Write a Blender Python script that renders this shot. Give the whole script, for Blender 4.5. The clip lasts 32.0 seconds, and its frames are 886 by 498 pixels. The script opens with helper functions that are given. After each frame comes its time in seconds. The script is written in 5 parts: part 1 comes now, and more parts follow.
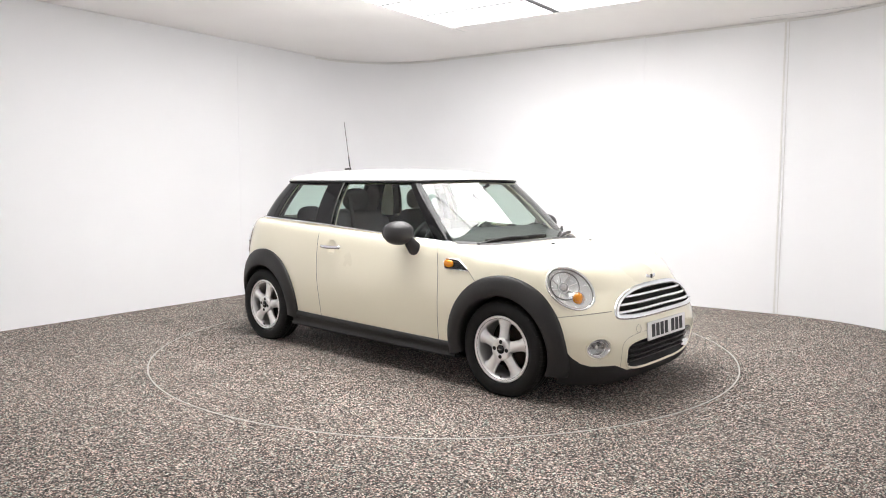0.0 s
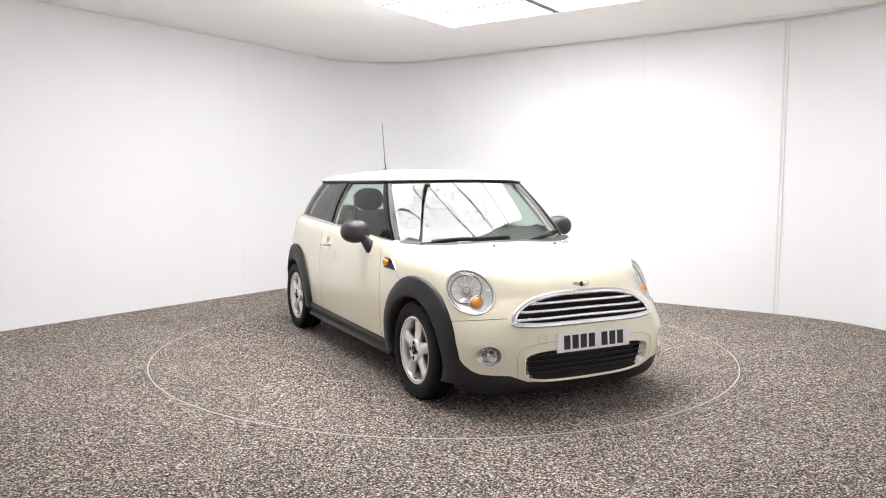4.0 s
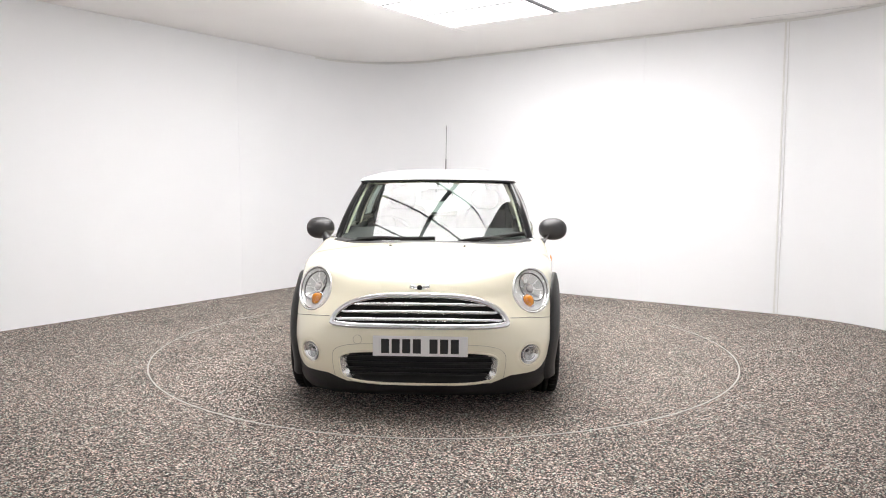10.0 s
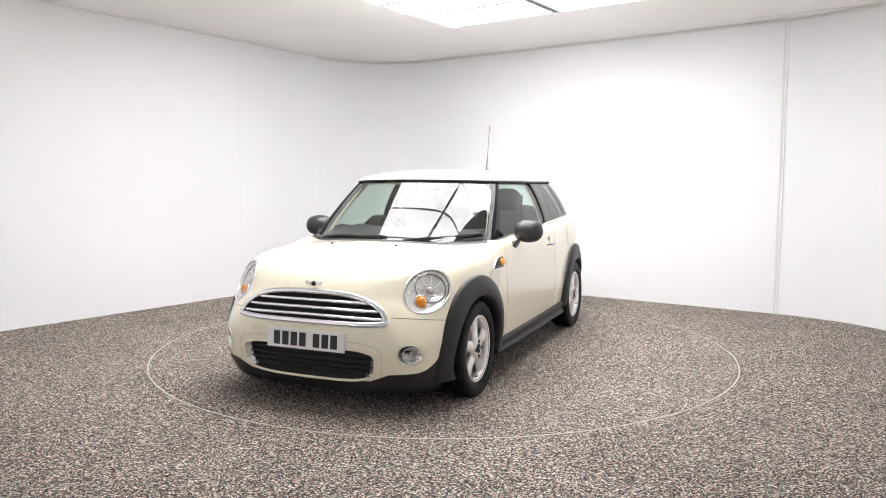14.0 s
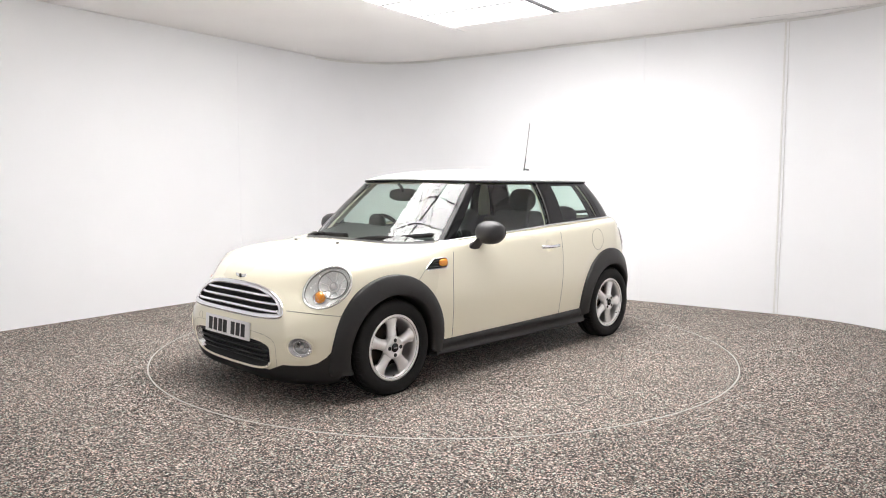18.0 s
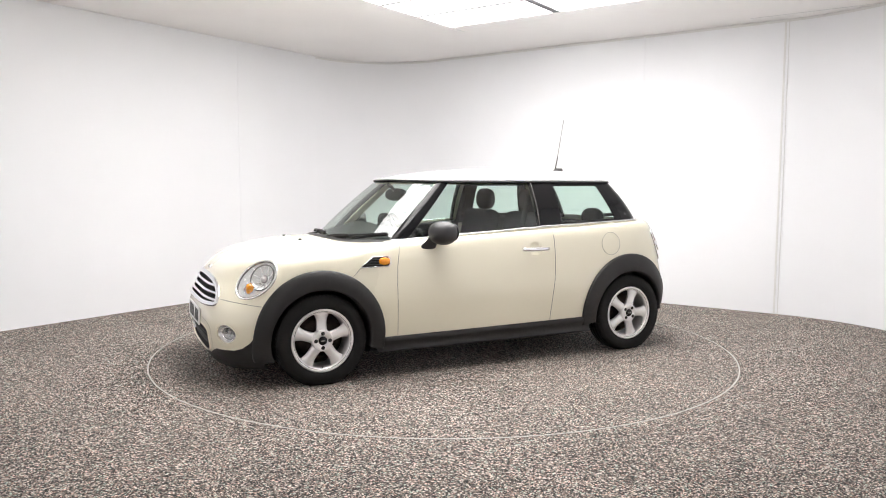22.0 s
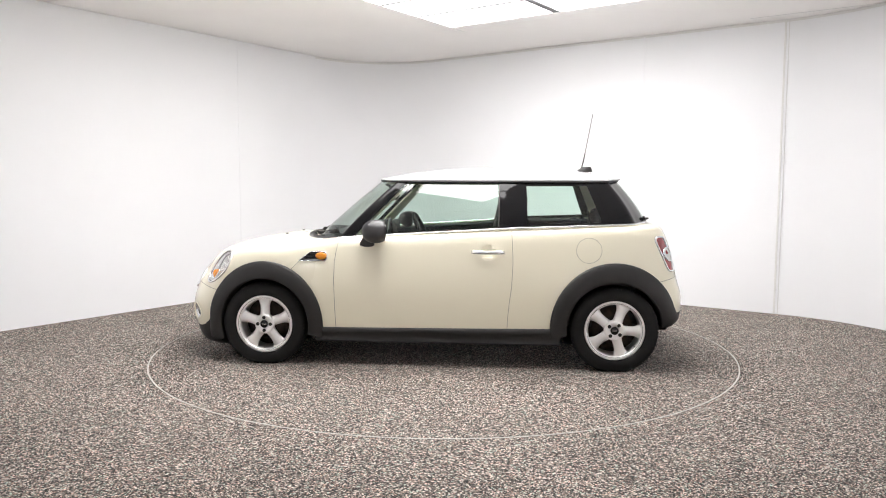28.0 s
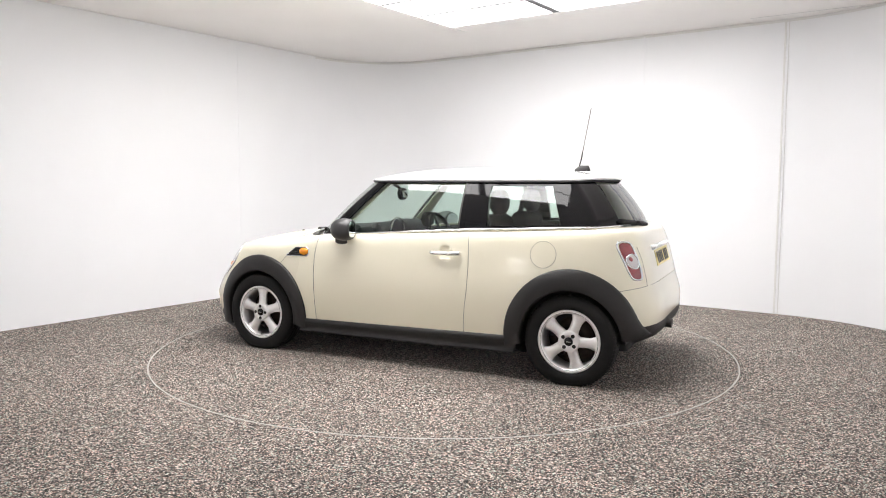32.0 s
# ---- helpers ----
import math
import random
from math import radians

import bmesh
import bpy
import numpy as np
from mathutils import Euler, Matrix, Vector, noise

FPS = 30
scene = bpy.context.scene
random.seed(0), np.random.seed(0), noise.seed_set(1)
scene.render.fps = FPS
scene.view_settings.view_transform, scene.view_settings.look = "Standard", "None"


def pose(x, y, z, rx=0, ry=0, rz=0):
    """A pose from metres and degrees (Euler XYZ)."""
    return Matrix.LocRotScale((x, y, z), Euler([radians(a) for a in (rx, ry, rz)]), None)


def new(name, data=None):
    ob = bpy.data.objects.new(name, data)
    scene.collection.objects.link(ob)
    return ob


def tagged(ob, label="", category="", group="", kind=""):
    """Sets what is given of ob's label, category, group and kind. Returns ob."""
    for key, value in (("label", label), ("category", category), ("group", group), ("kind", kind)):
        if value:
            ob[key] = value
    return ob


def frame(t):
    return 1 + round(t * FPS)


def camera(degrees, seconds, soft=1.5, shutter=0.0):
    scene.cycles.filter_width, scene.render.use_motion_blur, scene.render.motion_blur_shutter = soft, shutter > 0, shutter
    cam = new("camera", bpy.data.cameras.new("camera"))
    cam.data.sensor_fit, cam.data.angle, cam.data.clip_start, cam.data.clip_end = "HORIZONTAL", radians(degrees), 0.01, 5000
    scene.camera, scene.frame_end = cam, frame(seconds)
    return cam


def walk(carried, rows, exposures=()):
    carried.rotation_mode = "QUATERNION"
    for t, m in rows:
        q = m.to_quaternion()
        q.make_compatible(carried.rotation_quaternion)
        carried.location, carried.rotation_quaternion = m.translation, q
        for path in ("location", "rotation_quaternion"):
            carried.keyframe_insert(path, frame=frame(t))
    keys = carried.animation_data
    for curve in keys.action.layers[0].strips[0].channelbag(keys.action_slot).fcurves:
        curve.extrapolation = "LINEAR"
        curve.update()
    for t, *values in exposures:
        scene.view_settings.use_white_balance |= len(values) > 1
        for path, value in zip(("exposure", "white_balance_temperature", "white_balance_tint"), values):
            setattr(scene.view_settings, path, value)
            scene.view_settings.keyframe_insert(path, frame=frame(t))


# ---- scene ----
SECONDS = 32.0
cam = camera(62.04, SECONDS, soft=1.0)
EYE = pose(0.0, -5.8557, 1.2881, 90 - 5.047, 0, 0.069) @ pose(0, 0, 0, 0, 0, 0.169)
walk(cam, [(0.0, EYE), (SECONDS, EYE)], exposures=[(0.0, 0.0), (SECONDS, 0.0)])

# ---- light ----
world = bpy.data.worlds.new("world")
world.use_nodes = True
world.node_tree.nodes["Background"].inputs["Color"].default_value = (0.9, 0.93, 1.0, 1)
world.node_tree.nodes["Background"].inputs["Strength"].default_value = 0.3
scene.world = world
LIGHTBOX_POWER = 10.6
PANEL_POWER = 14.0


# ---- materials ----
def mat(name, base=(0.8, 0.8, 0.8), rough=0.5, metal=0.0, coat=0.0, spec=0.5, bump=0.0, bump_scale=200.0,
        vary=0.0, vary_scale=4.0, rough_vary=0.0, emit=None, power=0.0):
    m = bpy.data.materials.new(name)
    m.use_nodes = True
    nt = m.node_tree
    b = nt.nodes["Principled BSDF"]
    b.inputs["Base Color"].default_value = (*base, 1)
    b.inputs["Roughness"].default_value = rough
    b.inputs["Metallic"].default_value = metal
    b.inputs["Coat Weight"].default_value = coat
    b.inputs["Coat Roughness"].default_value = 0.075
    b.inputs["Specular IOR Level"].default_value = spec
    if emit:
        b.inputs["Emission Color"].default_value = (*emit, 1)
        b.inputs["Emission Strength"].default_value = power
    co = nt.nodes.new("ShaderNodeTexCoord")
    if vary or rough_vary:
        n = nt.nodes.new("ShaderNodeTexNoise")
        n.inputs["Scale"].default_value = vary_scale
        n.inputs["Detail"].default_value = 6
        nt.links.new(co.outputs["Object"], n.inputs["Vector"])
        if vary:
            r = nt.nodes.new("ShaderNodeValToRGB")
            r.color_ramp.elements[0].position, r.color_ramp.elements[1].position = 0.3, 0.7
            r.color_ramp.elements[0].color = (*[c * (1 - vary) for c in base], 1)
            r.color_ramp.elements[1].color = (*[min(1, c * (1 + vary)) for c in base], 1)
            nt.links.new(n.outputs["Fac"], r.inputs["Fac"])
            nt.links.new(r.outputs["Color"], b.inputs["Base Color"])
        if rough_vary:
            k = nt.nodes.new("ShaderNodeMapRange")
            k.inputs["To Min"].default_value, k.inputs["To Max"].default_value = rough - rough_vary, rough + rough_vary
            nt.links.new(n.outputs["Fac"], k.inputs["Value"])
            nt.links.new(k.outputs["Result"], b.inputs["Roughness"])
    if bump:
        n2 = nt.nodes.new("ShaderNodeTexNoise")
        n2.inputs["Scale"].default_value = bump_scale
        n2.inputs["Detail"].default_value = 4
        nt.links.new(co.outputs["Object"], n2.inputs["Vector"])
        bp = nt.nodes.new("ShaderNodeBump")
        bp.inputs["Strength"].default_value = bump
        bp.inputs["Distance"].default_value = 0.002
        nt.links.new(n2.outputs["Fac"], bp.inputs["Height"])
        nt.links.new(bp.outputs["Normal"], b.inputs["Normal"])
    return m


def glass_mat(name, tint, gloss=0.08, rough=0.0):
    """Thin pane: tinted see-through sheet with a clear surface gloss."""
    m = bpy.data.materials.new(name)
    m.use_nodes = True
    nt = m.node_tree
    nt.nodes.remove(nt.nodes["Principled BSDF"])
    out = nt.nodes["Material Output"]
    tr = nt.nodes.new("ShaderNodeBsdfTransparent")
    tr.inputs["Color"].default_value = (*tint, 1)
    gl = nt.nodes.new("ShaderNodeBsdfGlossy")
    gl.inputs["Roughness"].default_value = rough
    lw = nt.nodes.new("ShaderNodeLayerWeight")
    lw.inputs["Blend"].default_value = 0.5
    pw = nt.nodes.new("ShaderNodeMath")
    pw.operation = "POWER"
    pw.inputs[1].default_value = 5.0
    fr = nt.nodes.new("ShaderNodeMath")
    fr.operation = "MULTIPLY_ADD"
    fr.inputs[1].default_value, fr.inputs[2].default_value = 1 - gloss, gloss
    nt.links.new(lw.outputs["Facing"], pw.inputs[0])
    nt.links.new(pw.outputs["Value"], fr.inputs[0])
    mx = nt.nodes.new("ShaderNodeMixShader")
    nt.links.new(fr.outputs["Value"], mx.inputs["Fac"])
    nt.links.new(tr.outputs["BSDF"], mx.inputs[1])
    nt.links.new(gl.outputs["BSDF"], mx.inputs[2])
    nt.links.new(mx.outputs["Shader"], out.inputs["Surface"])
    return m


def carpet_mat(name):
    """Bonded aggregate: dark, pale and tinted grains a few millimetres across."""
    m = bpy.data.materials.new(name)
    m.use_nodes = True
    nt = m.node_tree
    L = nt.links.new
    b = nt.nodes["Principled BSDF"]
    co = nt.nodes.new("ShaderNodeTexCoord")
    v = nt.nodes.new("ShaderNodeTexVoronoi")
    v.inputs["Scale"].default_value = 158
    L(co.outputs["Object"], v.inputs["Vector"])
    sep = nt.nodes.new("ShaderNodeSeparateColor")
    L(v.outputs["Color"], sep.inputs["Color"])
    ramp = nt.nodes.new("ShaderNodeValToRGB")
    ramp.color_ramp.interpolation = "LINEAR"
    els = ramp.color_ramp.elements
    els[0].position, els[0].color = 0.0, (0.010, 0.010, 0.0105, 1)
    els[1].position, els[1].color = 1.0, (0.90, 0.82, 0.745, 1)
    for pos, c in ((0.28, (0.024, 0.0225, 0.0215)), (0.52, (0.122, 0.104, 0.092)), (0.78, (0.40, 0.345, 0.300))):
        e = els.new(pos)
        e.color = (*c, 1)
    L(sep.outputs["Red"], ramp.inputs["Fac"])
    hue = nt.nodes.new("ShaderNodeValToRGB")
    hue.color_ramp.interpolation = "CONSTANT"
    h = hue.color_ramp.elements
    h[0].position, h[0].color = 0.0, (1, 1, 1, 1)
    h[1].position, h[1].color = 0.66, (1.0, 0.78, 0.72, 1)
    e = h.new(0.80)
    e.color = (0.70, 0.96, 0.93, 1)
    e = h.new(0.92)
    e.color = (1.0, 0.80, 0.82, 1)
    L(sep.outputs["Green"], hue.inputs["Fac"])
    mul = nt.nodes.new("ShaderNodeMix")
    mul.data_type, mul.blend_type = "RGBA", "MULTIPLY"
    mul.inputs["Factor"].default_value = 1.0
    L(ramp.outputs["Color"], mul.inputs["A"])
    L(hue.outputs["Color"], mul.inputs["B"])
    n = nt.nodes.new("ShaderNodeTexNoise")
    n.inputs["Scale"].default_value, n.inputs["Detail"].default_value = 1.6, 5
    L(co.outputs["Object"], n.inputs["Vector"])
    wear = nt.nodes.new("ShaderNodeMapRange")
    wear.inputs["From Min"].default_value, wear.inputs["From Max"].default_value = 0.3, 0.7
    wear.inputs["To Min"].default_value, wear.inputs["To Max"].default_value = 0.88, 1.12
    L(n.outputs["Fac"], wear.inputs["Value"])
    mul2 = nt.nodes.new("ShaderNodeMix")
    mul2.data_type, mul2.blend_type = "RGBA", "MULTIPLY"
    mul2.inputs["Factor"].default_value = 1.0
    L(mul.outputs["Result"], mul2.inputs["A"])
    L(wear.outputs["Result"], mul2.inputs["B"])
    L(mul2.outputs["Result"], b.inputs["Base Color"])
    b.inputs["Roughness"].default_value = 0.75
    b.inputs["Specular IOR Level"].default_value = 0.3
    bp = nt.nodes.new("ShaderNodeBump")
    bp.inputs["Strength"].default_value, bp.inputs["Distance"].default_value = 0.7, 0.003
    L(v.outputs["Distance"], bp.inputs["Height"])
    L(bp.outputs["Normal"], b.inputs["Normal"])
    return m


PAINT = mat("cream_paint", (0.93, 0.878, 0.70), 0.28, coat=1.0, rough_vary=0.03, vary=0.01, vary_scale=1.5)
ROOFP = mat("white_paint", (0.84, 0.85, 0.84), 0.28, coat=1.0, rough_vary=0.03, vary_scale=2)
GAPLINE = mat("shut_line", (0.40, 0.365, 0.29), 0.8)
GROOVE = mat("gap_dark", (0.02, 0.02, 0.02), 0.8)
PLASTIC = mat("black_plastic", (0.0195, 0.0185, 0.0185), 0.50, spec=0.45, bump=0.15, bump_scale=900, vary=0.12, vary_scale=9)
MIRRORP = mat("grey_plastic", (0.035, 0.034, 0.036), 0.42, bump=0.1, bump_scale=900, vary=0.08, vary_scale=20)
GLOSSBLACK = mat("gloss_black", (0.008, 0.008, 0.009), 0.04, spec=0.32)
CHROME = mat("chrome", (0.82, 0.83, 0.85), 0.10, metal=1.0, rough_vary=0.04, vary_scale=30)
SILVER = mat("alloy_silver", (0.92, 0.905, 0.90), 0.30, metal=0.55, coat=0.3, rough_vary=0.02, vary_scale=8)
ALLOY_DARK = mat("brake_dust_metal", (0.16, 0.155, 0.15), 0.5, metal=0.7, vary=0.25, vary_scale=40)
BRAKE = mat("rusty_brake_disc", (0.060, 0.042, 0.034), 0.6, metal=0.5, vary=0.4, vary_scale=30)
RUBBER = mat("rubber", (0.009, 0.0086, 0.0085), 0.62, spec=0.28, vary=0.2, vary_scale=14, bump=0.2, bump_scale=400)
AMBER = mat("amber_lens", (0.95, 0.33, 0.014), 0.15, coat=1.0)
RED = mat("red_lens", (0.31, 0.045, 0.055), 0.12, coat=1.0)
CLEARW = mat("clear_lens_white", (0.78, 0.74, 0.74), 0.15, coat=1.0)
LAMPRING = mat("satin_chrome", (0.90, 0.90, 0.89), 0.24, metal=0.75, rough_vary=0.06, vary_scale=24)
REFLECT_DIM = mat("fog_reflector", (0.45, 0.45, 0.45), 0.25, metal=0.8, rough_vary=0.08, vary_scale=60)
REFLECT = mat("lamp_reflector", (0.94, 0.94, 0.93), 0.25, metal=0.45, rough_vary=0.08, vary_scale=60)
PLATEW = mat("plate_white", (0.88, 0.87, 0.86), 0.35, coat=0.3)
PLATEY = mat("plate_yellow", (0.80, 0.66, 0.20), 0.35, coat=0.3)
INK = mat("plate_ink", (0.02, 0.02, 0.02), 0.5)
FABRIC = mat("dark_cloth", (0.035, 0.035, 0.038), 0.9, bump=0.5, bump_scale=500, vary=0.25, vary_scale=30)
TRIMDARK = mat("dark_trim", (0.03, 0.03, 0.032), 0.6, vary=0.15, vary_scale=12)
CREAMTRIM = mat("cream_trim", (0.72, 0.68, 0.54), 0.75, vary=0.05, vary_scale=10)
MIRRORG = mat("mirror_silver", (0.42, 0.44, 0.45), 0.02, metal=1.0)
GLASS = glass_mat("window_glass", (0.78, 0.89, 0.84), 0.085)
SCREEN = glass_mat("windscreen_glass", (0.76, 0.84, 0.80), 0.101)
LENS = glass_mat("lens_glass", (0.97, 0.98, 0.98), 0.05)
WALL = mat("wall_white", (0.902, 0.912, 0.935), 0.55, vary=0.015, vary_scale=1.1, bump=0.05, bump_scale=60)
CEIL = mat("ceiling_white", (0.93, 0.91, 0.90), 0.7, vary=0.015, vary_scale=1.3)
TRIMW = mat("trim_white", (0.80, 0.80, 0.79), 0.4, vary=0.02, vary_scale=6)
SEAM = mat("seam_grey", (0.77, 0.765, 0.765), 0.7)
FRAME_DARK = mat("lightbox_frame", (0.18, 0.18, 0.185), 0.5, vary=0.1, vary_scale=9)
DIFFUSER = mat("lightbox_diffuser", (0.9, 0.9, 0.9), 0.6, emit=(1.0, 0.975, 0.968), power=LIGHTBOX_POWER)
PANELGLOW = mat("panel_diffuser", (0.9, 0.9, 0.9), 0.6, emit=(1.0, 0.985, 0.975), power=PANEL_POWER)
CARPET = carpet_mat("speckled_aggregate")
RING = mat("ring_metal", (0.47, 0.46, 0.43), 0.45, metal=0.3, vary=0.15, vary_scale=18)


# ---- mesh helpers ----
def spline(xs, ys):
    """Natural cubic through a few stations."""
    x, y = np.array(xs, float), np.array(ys, float)
    if x[0] > x[-1]:
        x, y = x[::-1].copy(), y[::-1].copy()
    n = len(x)
    h = np.diff(x)
    A, r = np.eye(n), np.zeros(n)
    for i in range(1, n - 1):
        A[i, i - 1:i + 2] = h[i - 1], 2 * (h[i - 1] + h[i]), h[i]
        r[i] = 6 * ((y[i + 1] - y[i]) / h[i] - (y[i] - y[i - 1]) / h[i - 1])
    m = np.linalg.solve(A, r)

    def f(q):
        q = np.clip(np.asarray(q, float), x[0], x[-1])
        i = np.clip(np.searchsorted(x, q) - 1, 0, n - 2)
        a, b = x[i + 1] - q, q - x[i]
        return (m[i] * a ** 3 + m[i + 1] * b ** 3) / (6 * h[i]) + (y[i] / h[i] - m[i] * h[i] / 6) * a + (y[i + 1] / h[i] - m[i + 1] * h[i] / 6) * b
    return f


def mesh(name, verts, faces, material, parent=None, label="", smooth=True, at=None):
    me = bpy.data.meshes.new(name)
    me.from_pydata([tuple(map(float, v)) for v in verts], [], [tuple(map(int, f)) for f in faces])
    mats = material if isinstance(material, (list, tuple)) else [material]
    for m in mats:
        me.materials.append(m)
    me.validate()
    me.polygons.foreach_set("use_smooth", [smooth] * len(me.polygons))
    me.update()
    ob = new(name, me)
    if parent:
        ob.parent = parent
    if at is not None:
        ob.matrix_basis = at
    if label:
        tagged(ob, label)
    return ob


def part(name, bm, material, parent, label="", smooth=True, at=None):
    """Link a bmesh as one mesh object under a thing or part."""
    me = bpy.data.meshes.new(name)
    bmesh.ops.recalc_face_normals(bm, faces=bm.faces)
    bm.to_mesh(me)
    bm.free()
    me.materials.append(material)
    me.polygons.foreach_set("use_smooth", [smooth] * len(me.polygons))
    ob = new(name, me)
    ob.parent = parent
    if at is not None:
        ob.matrix_basis = at
    if label:
        tagged(ob, label)
    return ob


def box_bm(x0, x1, y0, y1, z0, z1, bevel=0.0, seg=2):
    bm = bmesh.new()
    bmesh.ops.create_cube(bm, size=1)
    for v in bm.verts:
        v.co = Vector(((x0 + x1) / 2 + v.co.x * (x1 - x0), (y0 + y1) / 2 + v.co.y * (y1 - y0), (z0 + z1) / 2 + v.co.z * (z1 - z0)))
    if bevel:
        bmesh.ops.bevel(bm, geom=bm.edges[:], offset=bevel, segments=seg, profile=0.5, affect="EDGES")
    return bm


def blob_bm(centre, radii, power=2.0, nu=28, nv=16):
    """Superellipsoid."""
    bm = bmesh.new()
    bmesh.ops.create_uvsphere(bm, u_segments=nu, v_segments=nv, radius=1)
    e = 2.0 / power
    for v in bm.verts:
        p = [math.copysign(abs(c) ** e, c) for c in v.co]
        v.co = Vector([centre[i] + radii[i] * p[i] for i in range(3)])
    return bm


def lathe(profile, n=48, closed=False):
    """Turn (radius, y) pairs round the y axis."""
    V, F = [], []
    m = len(profile)
    for i in range(n):
        a = 2 * math.pi * i / n
        for r, y in profile:
            V.append((r * math.cos(a), y, r * math.sin(a)))
    for i in range(n):
        j = (i + 1) % n
        for k in range(m if closed else m - 1):
            l = (k + 1) % m
            F.append((i * m + k, i * m + l, j * m + l, j * m + k))
    return V, F


def sweep(path, section, closed=True, ups=None):
    """Carry a flat section (side, up) along a path; ups gives the up axis at each point."""
    P = np.array(path, float)
    n, m = len(P), len(section)
    T = np.roll(P, -1, 0) - np.roll(P, 1, 0) if closed else np.gradient(P, axis=0)
    T /= np.linalg.norm(T, axis=1)[:, None]
    U = np.tile(np.array((0, 0, 1.0)), (n, 1)) if ups is None else np.array(ups, float)
    if U.ndim == 1:
        U = np.tile(U, (n, 1))
    S = np.cross(T, U)
    S /= np.linalg.norm(S, axis=1)[:, None] + 1e-12
    U = np.cross(S, T)
    V = [P[i] + S[i] * a + U[i] * b for i in range(n) for a, b in section]
    F = []
    for i in range(n if closed else n - 1):
        j = (i + 1) % n
        for k in range(m):
            l = (k + 1) % m
            F.append((i * m + k, i * m + l, j * m + l, j * m + k))
    if not closed:
        F.append(tuple(range(m))[::-1])
        F.append(tuple((n - 1) * m + k for k in range(m)))
    return V, F


def circle_section(r, n=8, squash=1.0):
    return [(r * math.cos(2 * math.pi * k / n), squash * r * math.sin(2 * math.pi * k / n)) for k in range(n)]


def grid_faces(nu, nv, wrap=False):
    return [(i * nv + k, i * nv + k + 1, ((i + 1) % nu) * nv + k + 1, ((i + 1) % nu) * nv + k)
            for i in range(nu if wrap else nu - 1) for k in range(nv - 1)]


def fixed_normals(ob):
    bm = bmesh.new()
    bm.from_mesh(ob.data)
    bmesh.ops.recalc_face_normals(bm, faces=bm.faces[:])
    bm.to_mesh(ob.data)
    bm.free()
    return ob


# ---- room ----
U_AX, V_AX = Vector((0.573, 0.8195, 0)), Vector((0.8195, -0.573, 0))
CEILING = 2.89


def arc(start, heading, radius, turn, n=16):
    """Points of a bend that starts at a point with a heading and turns right by some degrees."""
    h = math.radians(heading)
    c = Vector((start[0] + radius * math.sin(h), start[1] - radius * math.cos(h)))
    return [(c.x + radius * math.cos(h + math.pi / 2 - math.radians(turn) * k / n), c.y + radius * math.sin(h + math.pi / 2 - math.radians(turn) * k / n)) for k in range(n + 1)]


def on_plan(u, v):
    p = U_AX * u + V_AX * v
    return (p.x, p.y)


# four straight walls along two axes, with rounded corners between them
tangent_left, tangent_right = (-1.63, 3.627), (-0.147, 3.890)
back_bend = arc(tangent_left, 55.04, 1.065, 90, 20)
right_start = (3.31, 1.46)
right_bend = arc(right_start, -35, 1.65, 90, 22)
right_end = right_bend[-1]
front_start = on_plan(-4.55, right_end[0] * V_AX.x + right_end[1] * V_AX.y)
front_bend = arc(front_start, -125, 1.05, 117, 18)
# unseen front walls, added close in to bounce light onto the car's flanks
# the slanting front wall, as long as it takes to meet the left wall through its bend
SLANT = math.radians(118)
slant_way = Vector((math.cos(SLANT), math.sin(SLANT), 0))
left_v = tangent_left[0] * V_AX.x + tangent_left[1] * V_AX.y
bend_step = Vector((*arc((0, 0), 118, 1.4, 62.96, 16)[-1], 0))
slant_length = (left_v - Vector((*front_bend[-1], 0)).dot(V_AX) - bend_step.dot(V_AX)) / slant_way.dot(V_AX)
left_bend = arc((front_bend[-1][0] + slant_length * slant_way.x, front_bend[-1][1] + slant_length * slant_way.y), 118, 1.4, 62.96, 16)
left_end = left_bend[-1]


def straight(a, b, n):
    return [(a[0] + (b[0] - a[0]) * k / n, a[1] + (b[1] - a[1]) * k / n) for k in range(n + 1)]


def wall_mesh(name, pts, label):
    """A thick wall along a plan line, its inner face on the line."""
    P = np.array(pts)
    T = np.gradient(P, axis=0)
    T /= np.linalg.norm(T, axis=1)[:, None]
    N = np.stack([-T[:, 1], T[:, 0]], 1) * 0.08
    V, F = [], []
    for p, n in zip(P, N):
        corners = [(*p, 0), (*p, CEILING), (*(p + n), CEILING), (*(p + n), 0)]
        V += [corners[k] for k in (0, 1, 1, 2, 2, 3, 3, 0)]
    for i in range(len(P) - 1):
        for k in (0, 2, 4, 6):
            F.append((i * 8 + k, i * 8 + 8 + k, i * 8 + 9 + k, i * 8 + k + 1))
    for k, order in ((0, (0, 1, 2, 3)), (len(P) - 1, (3, 2, 1, 0))):
        caps = [V[k * 8 + j] for j in (0, 2, 4, 6)]
        F.append(tuple(len(V) + j for j in order))
        V += caps
    ob = mesh(name, V, F, WALL, smooth=True)
    return tagged(ob, label, "wall", kind="structure")


